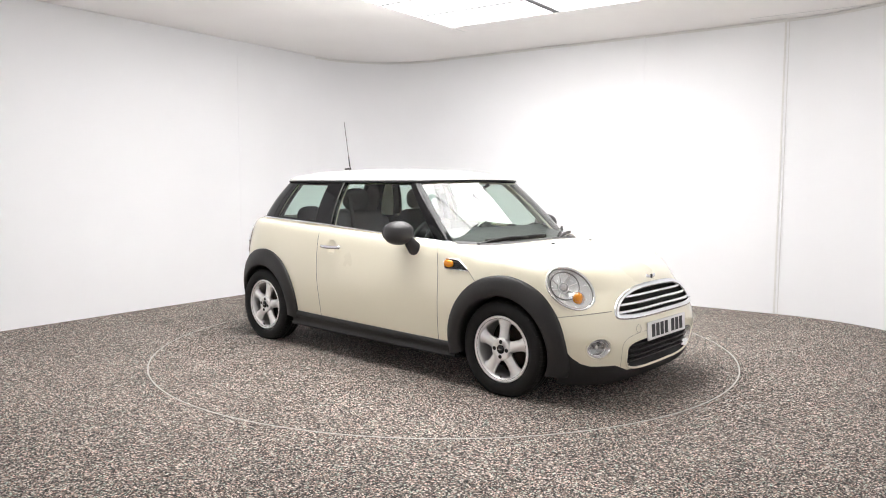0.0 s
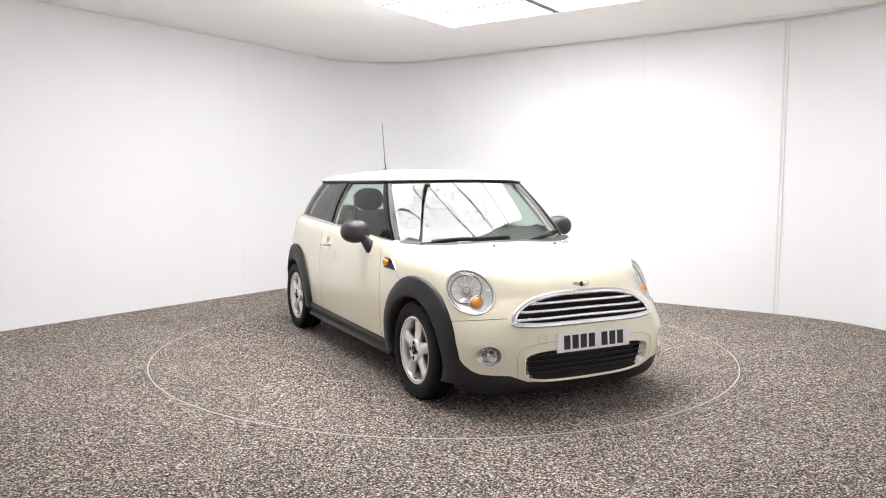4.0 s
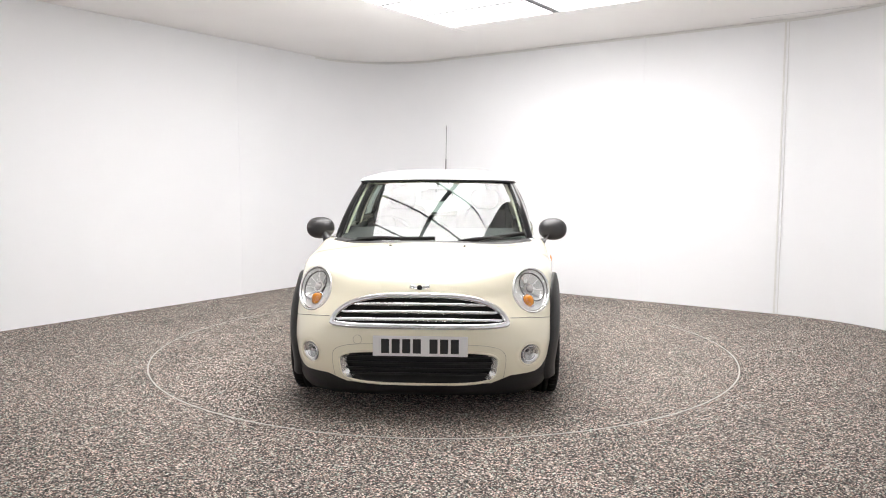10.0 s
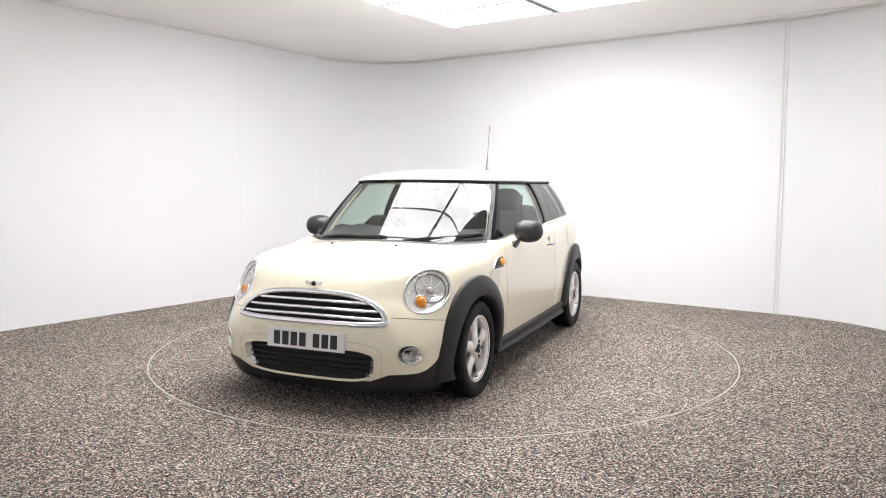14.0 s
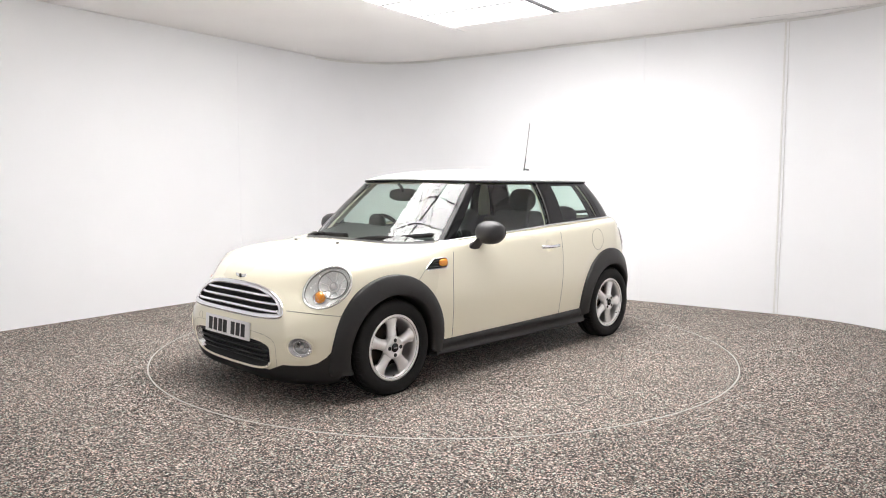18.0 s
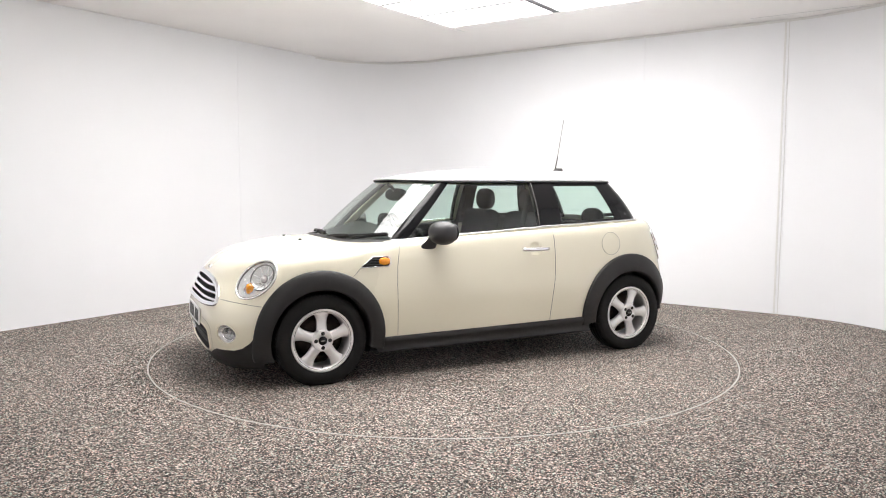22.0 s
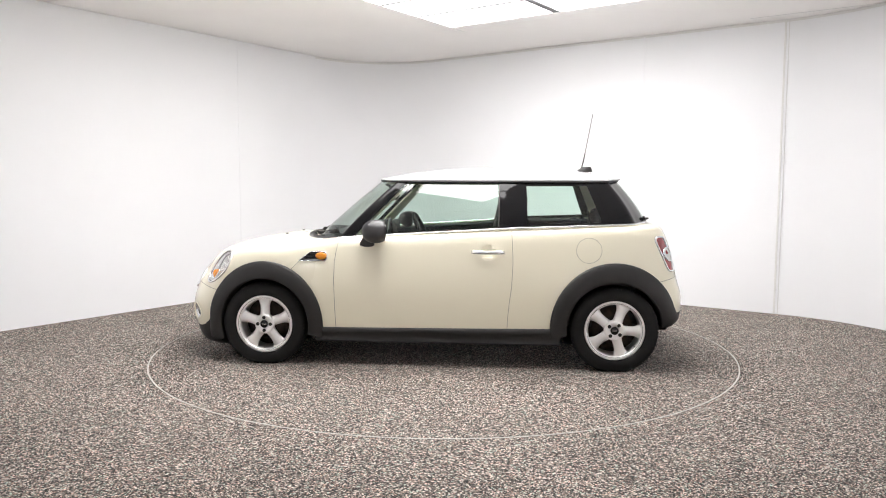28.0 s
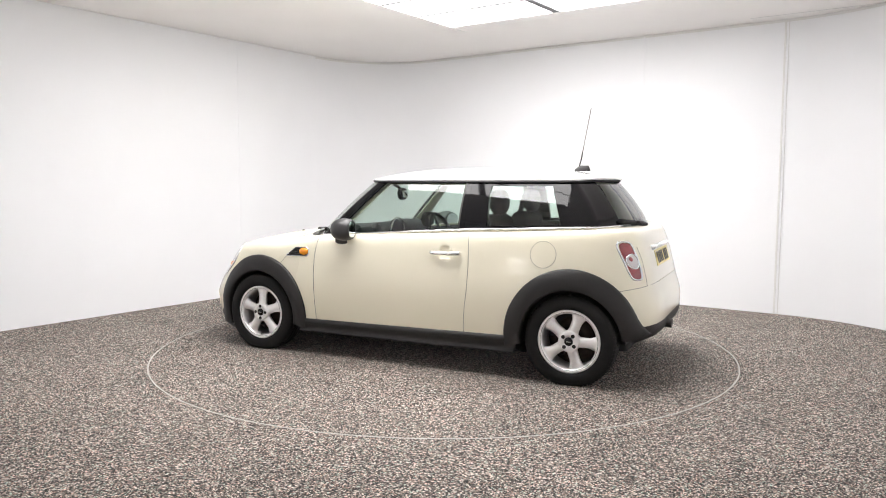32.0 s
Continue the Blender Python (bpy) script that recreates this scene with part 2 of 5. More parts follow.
segments = [
    ("wall_left", straight(left_end, tangent_left, 6), "white panelled studio wall with faint upright joints"),
    ("wall_back_bend", back_bend, "rounded white inner corner of the studio"),
    ("wall_right", straight(tangent_right, right_start, 3), "white panelled studio wall with faint upright joints"),
    ("wall_right_bend", right_bend, "curved white studio wall beside a grey joint"),
    ("wall_right_front", straight(right_end, front_start, 6), "plain matt white unseen wall, set near to bounce light"),
    ("wall_front_bend", front_bend, "rounded white inner corner of the studio"),
    ("wall_front_unseen", straight(front_bend[-1], left_bend[0], 6), "plain matt white unseen wall, set near to bounce light"),
    ("wall_left_bend", left_bend, "rounded white inner corner of the studio"),
]
room_line = []
for name, pts, label in segments:
    wall_mesh(name, pts, label)
    room_line += [q for q in pts if not room_line or (Vector(q) - Vector(room_line[-1])).length > 1e-3]

TABLE_R = 2.2175


def out_to_wall(a):
    d = Vector((math.cos(a), math.sin(a)))
    best = 12.0
    for i in range(len(room_line)):
        p, q = Vector(room_line[i]), Vector(room_line[(i + 1) % len(room_line)])
        e = q - p
        den = d.x * e.y - d.y * e.x
        if abs(den) < 1e-9:
            continue
        s = (p.x * e.y - p.y * e.x) / den
        k = (p.x * d.y - p.y * d.x) / den
        if s > 0 and -1e-6 <= k <= 1 + 1e-6:
            best = min(best, s)
    return best + 0.05


N = 240
V, F = [], []
for i in range(N):
    a = 2 * math.pi * i / N
    r1 = out_to_wall(a)
    for r in (TABLE_R + 0.006, TABLE_R + 0.25 * (r1 - TABLE_R), TABLE_R + 0.6 * (r1 - TABLE_R), r1):
        V.append((r * math.cos(a), r * math.sin(a), 0))
    V.append(((TABLE_R + 0.006) * math.cos(a), (TABLE_R + 0.006) * math.sin(a), -0.05))
F = []
for i in range(N):
    j = (i + 1) % N
    for k in range(3):
        F.append((i * 5 + k, i * 5 + k + 1, j * 5 + k + 1, j * 5 + k))
    F.append((i * 5 + 4, i * 5, j * 5, j * 5 + 4))
tagged(mesh("floor", V, F, CARPET, smooth=False), "speckled grey bonded aggregate studio floor", "floor", kind="structure")

# turntable, flush with the floor
turntable = tagged(new("turntable"), "round floor turntable of speckled grey aggregate with a pale rim", "turntable")
turntable.empty_display_size = 0.2
disc = [(0.0001, 0.0), (0.8, 0.0), (1.6, 0.0), (TABLE_R - 0.006, 0.0), (TABLE_R - 0.006, -0.045), (0.0001, -0.045)]
V, F = lathe(disc, 160)
mesh("deck", [(x, z, y) for x, y, z in V], F, CARPET, turntable, smooth=False)
V, F = lathe([(TABLE_R - 0.0045, -0.03), (TABLE_R - 0.0045, 0.001), (TABLE_R - 0.003, 0.0016), (TABLE_R + 0.003, 0.0016), (TABLE_R + 0.0045, 0.001), (TABLE_R + 0.0045, -0.03)], 200)
mesh("rim", [(x, z, y) for x, y, z in V], F, RING, turntable, "pale metal edge strip", smooth=False)
V, F = lathe([(0.0001, -0.055), (TABLE_R + 0.3, -0.055), (TABLE_R + 0.3, -0.12), (0.0001, -0.12)], 64)
tagged(mesh("turntable_pit", [(x, z, y) for x, y, z in V], F, GROOVE, smooth=False), "dark shallow pit under the turntable", "pit", kind="structure")

# ceiling with the lightbox let into it
LB_U, LB_V = (-1.75, 1.60), (-1.03, 1.25)


def uv(u, v, z):
    p = U_AX * u + V_AX * v
    return (p.x, p.y, z)


def uv_box(u0, u1, v0, v1, z0, z1):
    V = [uv(u, v, z) for z in (z0, z1) for u, v in ((u0, v0), (u1, v0), (u1, v1), (u0, v1))]
    return V, [(3, 2, 1, 0), (4, 5, 6, 7), (0, 1, 5, 4), (1, 2, 6, 5), (2, 3, 7, 6), (3, 0, 4, 7)]


V, F = [], []
for u0, u1, v0, v1 in ((-11, LB_U[0], -9, 11), (LB_U[1], 7, -9, 11), (LB_U[0], LB_U[1], -9, LB_V[0]), (LB_U[0], LB_U[1], LB_V[1], 11)):
    v, f = uv_box(u0, u1, v0, v1, CEILING + 0.002, CEILING + 0.12)
    F += [tuple(i + len(V) for i in q) for q in f]
    V += v
tagged(mesh("ceiling", V, F, CEIL, smooth=False), "matt off-white studio ceiling round a lightbox", "ceiling", kind="structure")

lightbox = tagged(new("ceiling_lightbox"), "large glowing white ceiling lightbox with thin dark seams", "lightbox")
N_U, SPLIT_V = 6, 0.16
PITCH_U = (LB_U[1] - LB_U[0]) / N_U
V_BAYS = ((LB_V[0], SPLIT_V), (SPLIT_V, LB_V[1]))
for i in range(N_U):
    for v0, v1 in V_BAYS:
        v, f = uv_box(LB_U[0] + PITCH_U * i + 0.008 * (i > 0), LB_U[0] + PITCH_U * (i + 1) - 0.008 * (i < N_U - 1), v0 + 0.008 * (v0 > LB_V[0]), v1 - 0.008 * (v1 < LB_V[1]), CEILING + 0.012, CEILING + 0.03)
        mesh("diffuser", v, f, DIFFUSER, lightbox, smooth=False)
v, f = uv_box(LB_U[0] - 0.1, LB_U[1] + 0.1, LB_V[0] - 0.1, LB_V[1] + 0.1, CEILING + 0.13, CEILING + 0.15)
mesh("housing", v, f, FRAME_DARK, lightbox, smooth=False)
for i in range(1, N_U):
    v, f = uv_box(LB_U[0] + PITCH_U * i - 0.016, LB_U[0] + PITCH_U * i + 0.016, *LB_V, CEILING + 0.004, CEILING + 0.02)
    mesh("bar", v, f, FRAME_DARK, lightbox, smooth=False)
v, f = uv_box(*LB_U, SPLIT_V - 0.036, SPLIT_V + 0.036, CEILING + 0.003, CEILING + 0.021)
mesh("bar", v, f, FRAME_DARK, lightbox, smooth=False)

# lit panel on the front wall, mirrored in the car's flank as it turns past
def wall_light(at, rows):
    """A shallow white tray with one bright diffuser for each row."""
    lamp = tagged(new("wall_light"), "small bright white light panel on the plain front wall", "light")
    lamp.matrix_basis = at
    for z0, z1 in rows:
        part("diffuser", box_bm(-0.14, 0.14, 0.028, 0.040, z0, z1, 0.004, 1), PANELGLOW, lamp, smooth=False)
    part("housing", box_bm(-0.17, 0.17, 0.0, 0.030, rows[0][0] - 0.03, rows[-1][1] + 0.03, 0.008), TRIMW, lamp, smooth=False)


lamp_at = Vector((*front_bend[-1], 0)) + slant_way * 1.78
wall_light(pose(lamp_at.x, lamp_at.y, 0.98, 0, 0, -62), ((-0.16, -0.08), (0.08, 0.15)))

# upright joints of the wall panels, and the cover strip under the ceiling
def joint(x, y, heading, w, label, material=TRIMW, top=CEILING - 0.02):
    h = math.radians(heading)
    ob = part("wall_joint", box_bm(-w / 2, w / 2, -0.004, 0.0, 0.0, top, 0.0015, 1), material, None, smooth=False, at=pose(x, y, 0, 0, 0, heading))
    return tagged(ob, label, "trim", kind="structure")


for x, y, hd in ((-3.08, 1.575, 55), (-2.335, 2.62, 55), (-1.64, 3.62, 55), (2.16, 2.265, -35)):
    joint(x, y, hd, 0.022, "thin white cover strip on a wall joint", WALL)
joint(3.312, 1.456, -38, 0.018, "thin white cover strip on a wall joint")
joint(3.338, 1.436, -38, 0.007, "narrow grey wall joint", SEAM)
strip_path = [(*q, CEILING - 0.02) for q in back_bend[:-1] + straight(tangent_right, right_start, 3)[:-1] + right_bend]
V, F = sweep(strip_path, [(0.0, -0.008), (0.004, -0.008), (0.004, 0.018), (0.0, 0.018)], closed=False)
tagged(mesh("ceiling_trim", V, F, TRIMW, smooth=False), "slim white cover strip where walls meet the ceiling", "trim", kind="structure")
for u0, u1, v0, v1 in ((1.60, 1.85, -1.035, -1.028), (2.88, 2.886, 1.6, 2.9)):
    v, f = uv_box(u0, u1, v0, v1, CEILING - 0.001, CEILING + 0.003)
    tagged(mesh("ceiling_seam", v, f, SEAM, smooth=False), "fine grey joint in the ceiling board", "seam", kind="structure")

# ---- car: form ----
W_Z = spline([.12, .3, .45, .56, .68, .80, .9, .98, 1.06], [.774, .797, .812, .815, .810, .800, .789, .775, .75])
FRONT_Z = spline([.12, .25, .38, .5, .58, .66, .72, .8, 1.06], [1.85, 1.893, 1.908, 1.900, 1.876, 1.838, 1.804, 1.757, 1.62])
REAR_Z = spline([.12, .25, .4, .52, .6, .68, .8, .9, 1.06], [1.70, 1.735, 1.748, 1.742, 1.718, 1.697, 1.668, 1.638, 1.59])
TOP_X = spline([-1.95, -1.6, -1.4, -.88, -.44, .28, .6, .8, 1.0, 1.15, 1.29, 1.5, 1.65, 1.75, 1.83, 1.95],
               [.99, 1.003, 1.008, .987, .969, .926, .908, .904, .903, .903, .890, .853, .812, .773, .735, .66])
X_FRONT, X_REAR = 1.0, -0.85
SOFT = 0.030


def form(x, y, z):
    """Below zero inside the lower body."""
    w = W_Z(z) * (1 - 0.010 * x * x)
    a = np.abs(y) / w
    b = np.clip(x - X_FRONT, 0, None) / (FRONT_Z(z) - X_FRONT)
    c = np.clip(X_REAR - x, 0, None) / (REAR_Z(z) + X_REAR)
    nf, nr = 2.8 + 1.3 * np.clip((0.65 - z) / 0.25, 0, 1), 5.5
    plan = np.where(x > 0, (a ** nf + b ** nf) ** (1 / nf), (a ** nr + c ** nr) ** (1 / nr))
    g1 = (plan - 1) * 0.8
    crown = 0.055 * np.clip((x - 0.7) / 0.4, 0, 1) * (np.abs(y) / 0.7) ** 2
    g2 = z - (TOP_X(x) - crown)
    low = np.clip((x - 1.25) / 0.35, 0, 1)
    up = np.clip((-1.30 - x) / 0.42, 0, 1)
    g3 = 0.17 - 0.068 * low * low * (3 - 2 * low) + 0.125 * up * up * (3 - 2 * up) - z
    # the wings swell at the outside of the headlamps and fall away at their inside
    dx, dy, dz = x - 1.610, 0.6294 - np.abs(y), z - 0.6777
    near = np.exp(-(dx * dx + dy * dy + dz * dz) / 0.034)
    g1 = g1 + near * (0.24 * (0.6354 * dx + 0.7722 * dy) + 0.009)
    m = np.maximum(np.maximum(g1, g2), g3)
    return m + SOFT * np.log(np.exp((g1 - m) / SOFT) + np.exp((g2 - m) / SOFT) + np.exp((g3 - m) / SOFT)) - 0.004


def side_y(x, z):
    """Half width of the body at a place on its flank."""
    x, z = np.asarray(x, float), np.asarray(z, float)
    lo, hi = np.zeros_like(x + z), np.full_like(x + z, 1.1)
    for _ in range(24):
        mid = (lo + hi) / 2
        inside = form(x + 0 * mid, mid, z + 0 * mid) < 0
        lo, hi = np.where(inside, mid, lo), np.where(inside, hi, mid)
    return lo


def front_x(y, z, sign=1):
    y, z = np.asarray(y, float), np.asarray(z, float)
    lo, hi = np.full_like(y + z, 0.9), np.full_like(y + z, 2.2)
    for _ in range(24):
        mid = (lo + hi) / 2
        inside = form(sign * mid, y + 0 * mid, z + 0 * mid) < 0
        lo, hi = np.where(inside, mid, lo), np.where(inside, hi, mid)
    return sign * lo


def top_z(x, y):
    x, y = np.asarray(x, float), np.asarray(y, float)
    lo, hi = np.full_like(x + y, 0.5), np.full_like(x + y, 1.3)
    for _ in range(24):
        mid = (lo + hi) / 2
        inside = form(x + 0 * mid, y + 0 * mid, mid) < 0
        lo, hi = np.where(inside, mid, lo), np.where(inside, hi, mid)
    return lo


def form_normal(x, y, z):
    e = 1e-4
    g = np.stack([form(x + e, y, z) - form(x - e, y, z), form(x, y + e, z) - form(x, y - e, z), form(x, y, z + e) - form(x, y, z - e)], -1)
    return g / np.linalg.norm(g, axis=-1)[..., None]


# greenhouse: twelve stations round half the car, at the waist and under the roof
WAIST_X = [1.03, 1.00, .91, .745, .66, .05, -.44, -.56, -1.22, -1.40, -1.508, -1.535]
WAIST_Y = [0, .25, .48, .665, .705, .742, .747, .745, .722, .64, .39, 0]
HEAD_X = [.475, .46, .405, .30, .235, -.1, -.44, -.56, -1.08, -1.20, -1.285, -1.31]
HEAD_Y = [0, .25, .43, .545, .565, .592, .596, .594, .565, .515, .315, 0]
STEPS = list(range(-1, 13))


def mirrored(values, odd):
    """Carry a half outline a step past the centre line, so that it crosses smoothly."""
    k = -1 if odd else 1
    return spline(STEPS, [k * values[1]] + values + [k * values[-2]])


wx, hx, wy, hy = mirrored(WAIST_X, False), mirrored(HEAD_X, False), mirrored(WAIST_Y, True), mirrored(HEAD_Y, True)


def waist_z(x):
    return 0.937 - 0.042 * x - 0.024 * np.clip(x + 0.5, 0, None)


def head_z(x, y):
    return 1.302 + 0.014 * (1 - (y / 0.6) ** 2)


def cabin(s, t, side=1, out=0.0):
    """A place on the greenhouse: s runs 0 to 11 round from the nose to the tail, t 0 to 1 from waist to roof."""
    s, t = np.asarray(s, float), np.asarray(t, float)
    bx, by, tx, ty = wx(s), wy(s), hx(s), hy(s)
    bulge = 0.022 * 4 * t * (1 - t)
    x = bx + (tx - bx) * t
    y = by + (ty - by) * t
    z = waist_z(bx) - 0.012 + (head_z(tx, ty) - waist_z(bx) + 0.012) * t
    e = 0.01
    dx, dy = (wx(s + e) - wx(s - e)) * (1 - t) + (hx(s + e) - hx(s - e)) * t, (wy(s + e) - wy(s - e)) * (1 - t) + (hy(s + e) - hy(s - e)) * t
    n = np.sqrt(dx * dx + dy * dy) + 1e-9
    nx, ny = dy / n, -dx / n
    k = bulge + out
    return np.stack([x + nx * k, side * (y + ny * k), z + 0.45 * out], -1)


# ---- car: body shell ----
car = tagged(new("car"), "cream three-door hatchback with white roof and black arches", "car")
car.empty_display_size = 0.3


def body_grid():
    """A box net drawn in onto the body form."""
    lo, hi = np.array((-1.95, -0.9, 0.1)), np.array((2.0, 0.9, 1.1))
    mid, half = (lo + hi) / 2, (hi - lo) / 2
    core = np.array((1.35, 0.42, 0.10))
    cmid = np.array((0.03, 0, 0.55))
    n = (150, 64, 36)
    V, F, index = [], [], {}

    def vid(q):
        if q not in index:
            index[q] = len(V)
            V.append([2 * q[i] / n[i] - 1 for i in range(3)])
        return index[q]
    for ax in range(3):
        a, b = [i for i in range(3) if i != ax]
        for s in (0, n[ax]):
            for i in range(n[a]):
                for k in range(n[b]):
                    q = []
                    for di, dk in ((0, 0), (1, 0), (1, 1), (0, 1)):
                        c = [0, 0, 0]
                        c[ax], c[a], c[b] = s, i + di, k + dk
                        q.append(vid(tuple(c)))
                    flip = (s == 0) != (ax == 1)
                    F.append(q[::-1] if flip else q)
    U = np.array(V)
    P, C = mid + U * half, cmid + U * core
    a, b = np.zeros(len(P)), np.ones(len(P))
    for _ in range(24):
        m = (a + b) / 2
        Q = C + (P - C) * m[:, None]
        inside = form(Q[:, 0], Q[:, 1], Q[:, 2]) < 0
        a, b = np.where(inside, m, a), np.where(inside, b, m)
    return C + (P - C) * a[:, None], F


BV, BF = body_grid()
shell = bmesh.new()
for p in BV:
    shell.verts.new(p)
shell.verts.ensure_lookup_table()
for f in BF:
    shell.faces.new([shell.verts[i] for i in f])
bmesh.ops.recalc_face_normals(shell, faces=shell.faces[:])


def cut(co, no, test=None):
    """Score the shell along a plane, where test allows."""
    fs = [f for f in shell.faces if test is None or test(f.calc_center_median())]
    geom = fs + list({e for f in fs for e in f.edges}) + list({v for f in fs for v in f.verts})
    bmesh.ops.bisect_plane(shell, geom=geom, dist=1e-5, plane_co=co, plane_no=no)


GAP = 0.0019
SILL_Z, NOSE_Z, TAIL_Z = 0.268, 0.562, 0.628
# the door's shut lines, as height and place along the car
DOOR_F = [(0.10, 0.708), (0.42, 0.718), (0.62, 0.722), (0.74, 0.718), (0.82, 0.706), (1.05, 0.66)]
DOOR_R = [(0.10, -0.492), (0.34, -0.499), (0.46, -0.510), (0.58, -0.526), (0.745, -0.534), (0.87, -0.530), (1.05, -0.515)]
# level cuts where the shut lines bend
for z in sorted({q[0] for q in DOOR_F[1:-1] + DOOR_R[1:-1]}):
    cut((0, 0, z), (0, 0, 1), lambda c: abs(c.x - 0.71) < 0.2 or abs(c.x + 0.51) < 0.2)
for g in (-GAP, GAP):
    for seam in (DOOR_F, DOOR_R):
        for (z0, x0), (z1, x1) in zip(seam, seam[1:]):
            cut(((x0 + x1) / 2 + g, 0, (z0 + z1) / 2), (z1 - z0, 0, x0 - x1), lambda c: z0 <= c.z <= z1 and abs(c.x - x0) < 0.2)
    cut((0, 0, SILL_Z + g), (0, 0, 1), lambda c: -0.9 < c.x < 0.95)
    cut((1.9, 0, NOSE_Z + g), (-0.14, 0, 1), lambda c: c.x > 1.2)
    cut((-1.57, 0, TAIL_Z + g), (0.17, 0, 1), lambda c: c.x < -1.3)
VALANCE = [(0.0, 0.172), (0.40, 0.194), (0.51, 0.237), (0.645, 0.241), (0.680, 0.255), (0.708, 0.285), (0.75, 0.365)]
for (y0, z0), (y1, z1) in zip(VALANCE, VALANCE[1:]):
    for s in (1, -1):
        if y1 < 0.72:
            cut((1.5, s * y1, 0), (0, 1, 0), lambda c: c.x > 1.2 and c.z < 0.6)
for (y0, z0), (y1, z1) in zip(VALANCE, VALANCE[1:]):
    for s in (1, -1):
        cut((1.5, s * y0, z0), (0, -s * (z1 - z0), y1 - y0), lambda c: c.x > 1.2 and c.z < 0.55 and y0 <= s * c.y <= y1)
cut((-1.6, 0, 0.392), (0.06, 0, 1), lambda c: c.x < -1.2 and c.z < 0.5)


def valance_z(y):
    return float(np.interp(abs(y), [q[0] for q in VALANCE], [q[1] for q in VALANCE]))


WHEEL_X, WHEEL_Z = 1.2335, 0.287
# headlamp: an oval dish leaning back and outwards on each wing
HEAD_R, HEAD_S = 0.153, 0.117
HEAD_C = np.array((1.610, -0.6294, 0.6777))
HEAD_N = np.array((0.6838, -0.5219, 0.5100)) / np.linalg.norm((0.6838, -0.5219, 0.5100))
HEAD_A = np.array((0.6067, 0.7949, 0.0)) / math.hypot(0.6067, 0.7949)
HEAD_B = np.cross(HEAD_N, HEAD_A)
HEAD_LEAN = math.radians(138.5)


def lamp_oval(grow=0.0, n=60, k=1.0):
    """The headlamp's outline on its own plane, grown by some metres."""
    c, s = math.cos(HEAD_LEAN), math.sin(HEAD_LEAN)
    pts = []
    for i in range(n):
        a = 2 * math.pi * i / n - HEAD_LEAN
        u, v = (HEAD_R * k + grow) * math.cos(a), (HEAD_S * k + grow) * math.sin(a)
        pts.append((c * u - s * v, s * u + c * v))
    return pts


def lamp_inside(x, y, z, k=1.0):
    d = np.array((x, -abs(y), z)) - HEAD_C
    a, b = d @ HEAD_A, d @ HEAD_B
    c, s = math.cos(HEAD_LEAN), math.sin(HEAD_LEAN)
    return math.hypot((a * c + b * s) / HEAD_R, (b * c - a * s) / HEAD_S) < k and abs(d @ HEAD_N) < 0.09


def grille_half(z):
    """Half width of the radiator grille opening at a height."""
    if z < 0.514 or z > 0.668:
        return 0.0
    return 0.486 * max(0.0, 1 - max(0.0, (z - 0.522) / 0.150) ** (1 / 0.6)) ** (1 / 3.2) - 0.004


def intake_half(z):
    t = abs(z - 0.282) / 0.095
    return 0.446 * (1 - t ** 4) ** 0.18 * (1 - 0.035 * (1 - (z - 0.285) / 0.09)) if t < 1 else 0.0


waist_poly = [(float(wx(s)), float(wy(s))) for s in np.linspace(0, 11, 89)]
waist_xs = np.array([q[0] for q in waist_poly])[::-1]
waist_ys = np.array([q[1] for q in waist_poly])[::-1]


def in_cabin(x, y, k=0.03):
    return -1.52 < x < 0.93 and abs(y) < np.interp(x, waist_xs, waist_ys) - k


def panel_of(c):
    """Which panel a place on the shell belongs to."""
    x, y, z = c
    for sx in (WHEEL_X, -WHEEL_X):
        if math.hypot(x - sx, z - 0.29) < 0.375 and abs(y) > 0.42:
            return None
    if z < 0.178 and x < 1.25 or z < 0.108:
        return "underbody"
    if z > 0.86 and in_cabin(x, y):
        return None
    if x > 1.3:
        if lamp_inside(x, y, z, 1.07):
            return None
        if abs(y) < grille_half(z) and x > 1.6:
            return None
        if abs(y) < intake_half(z) and x > 1.6:
            return None
        if math.hypot(abs(y) - 0.616, z - 0.346) < 0.070 and x > 1.55:
            return None
    if x > 1.15 and z < valance_z(y):
        return "front_valance"
    dn = z - NOSE_Z - 0.14 * (x - 1.9)
    if x > 1.2 and abs(dn) < GAP:
        return "gap"
    if x > 1.2 and dn < 0:
        return "front_bumper"
    if z < SILL_Z - GAP and abs(x) < 1.0:
        return "sill"
    if -0.9 < x < 0.95 and abs(z - SILL_Z) < GAP:
        return "gap"
    df, dr = (x - float(np.interp(z, [q[0] for q in seam], [q[1] for q in seam])) for seam in (DOOR_F, DOOR_R))
    if abs(df) < GAP or abs(dr) < GAP:
        return "gap"
    if df > 0:
        return "bonnet"
    if dr > 0:
        if abs(y) > 0.5 and math.hypot(x + 0.362, z - 0.818) < 0.052:
            return None
        return "door_left" if y > 0 else "door_right"
    if x < -1.15:
        if z < 0.392 - 0.06 * (x + 1.6):
            return "rear_valance"
        dt = z - TAIL_Z + 0.17 * (x + 1.57)
        if abs(dt) < GAP and x < -1.3 and not 0.53 < abs(y) < 0.59:
            return "gap"
        if dt < 0 and x < -1.3:
            return "rear_bumper"
        if abs(y) < 0.56 and x < -1.45:
            return "tailgate"
    return "quarter_left" if y > 0 else "quarter_right"


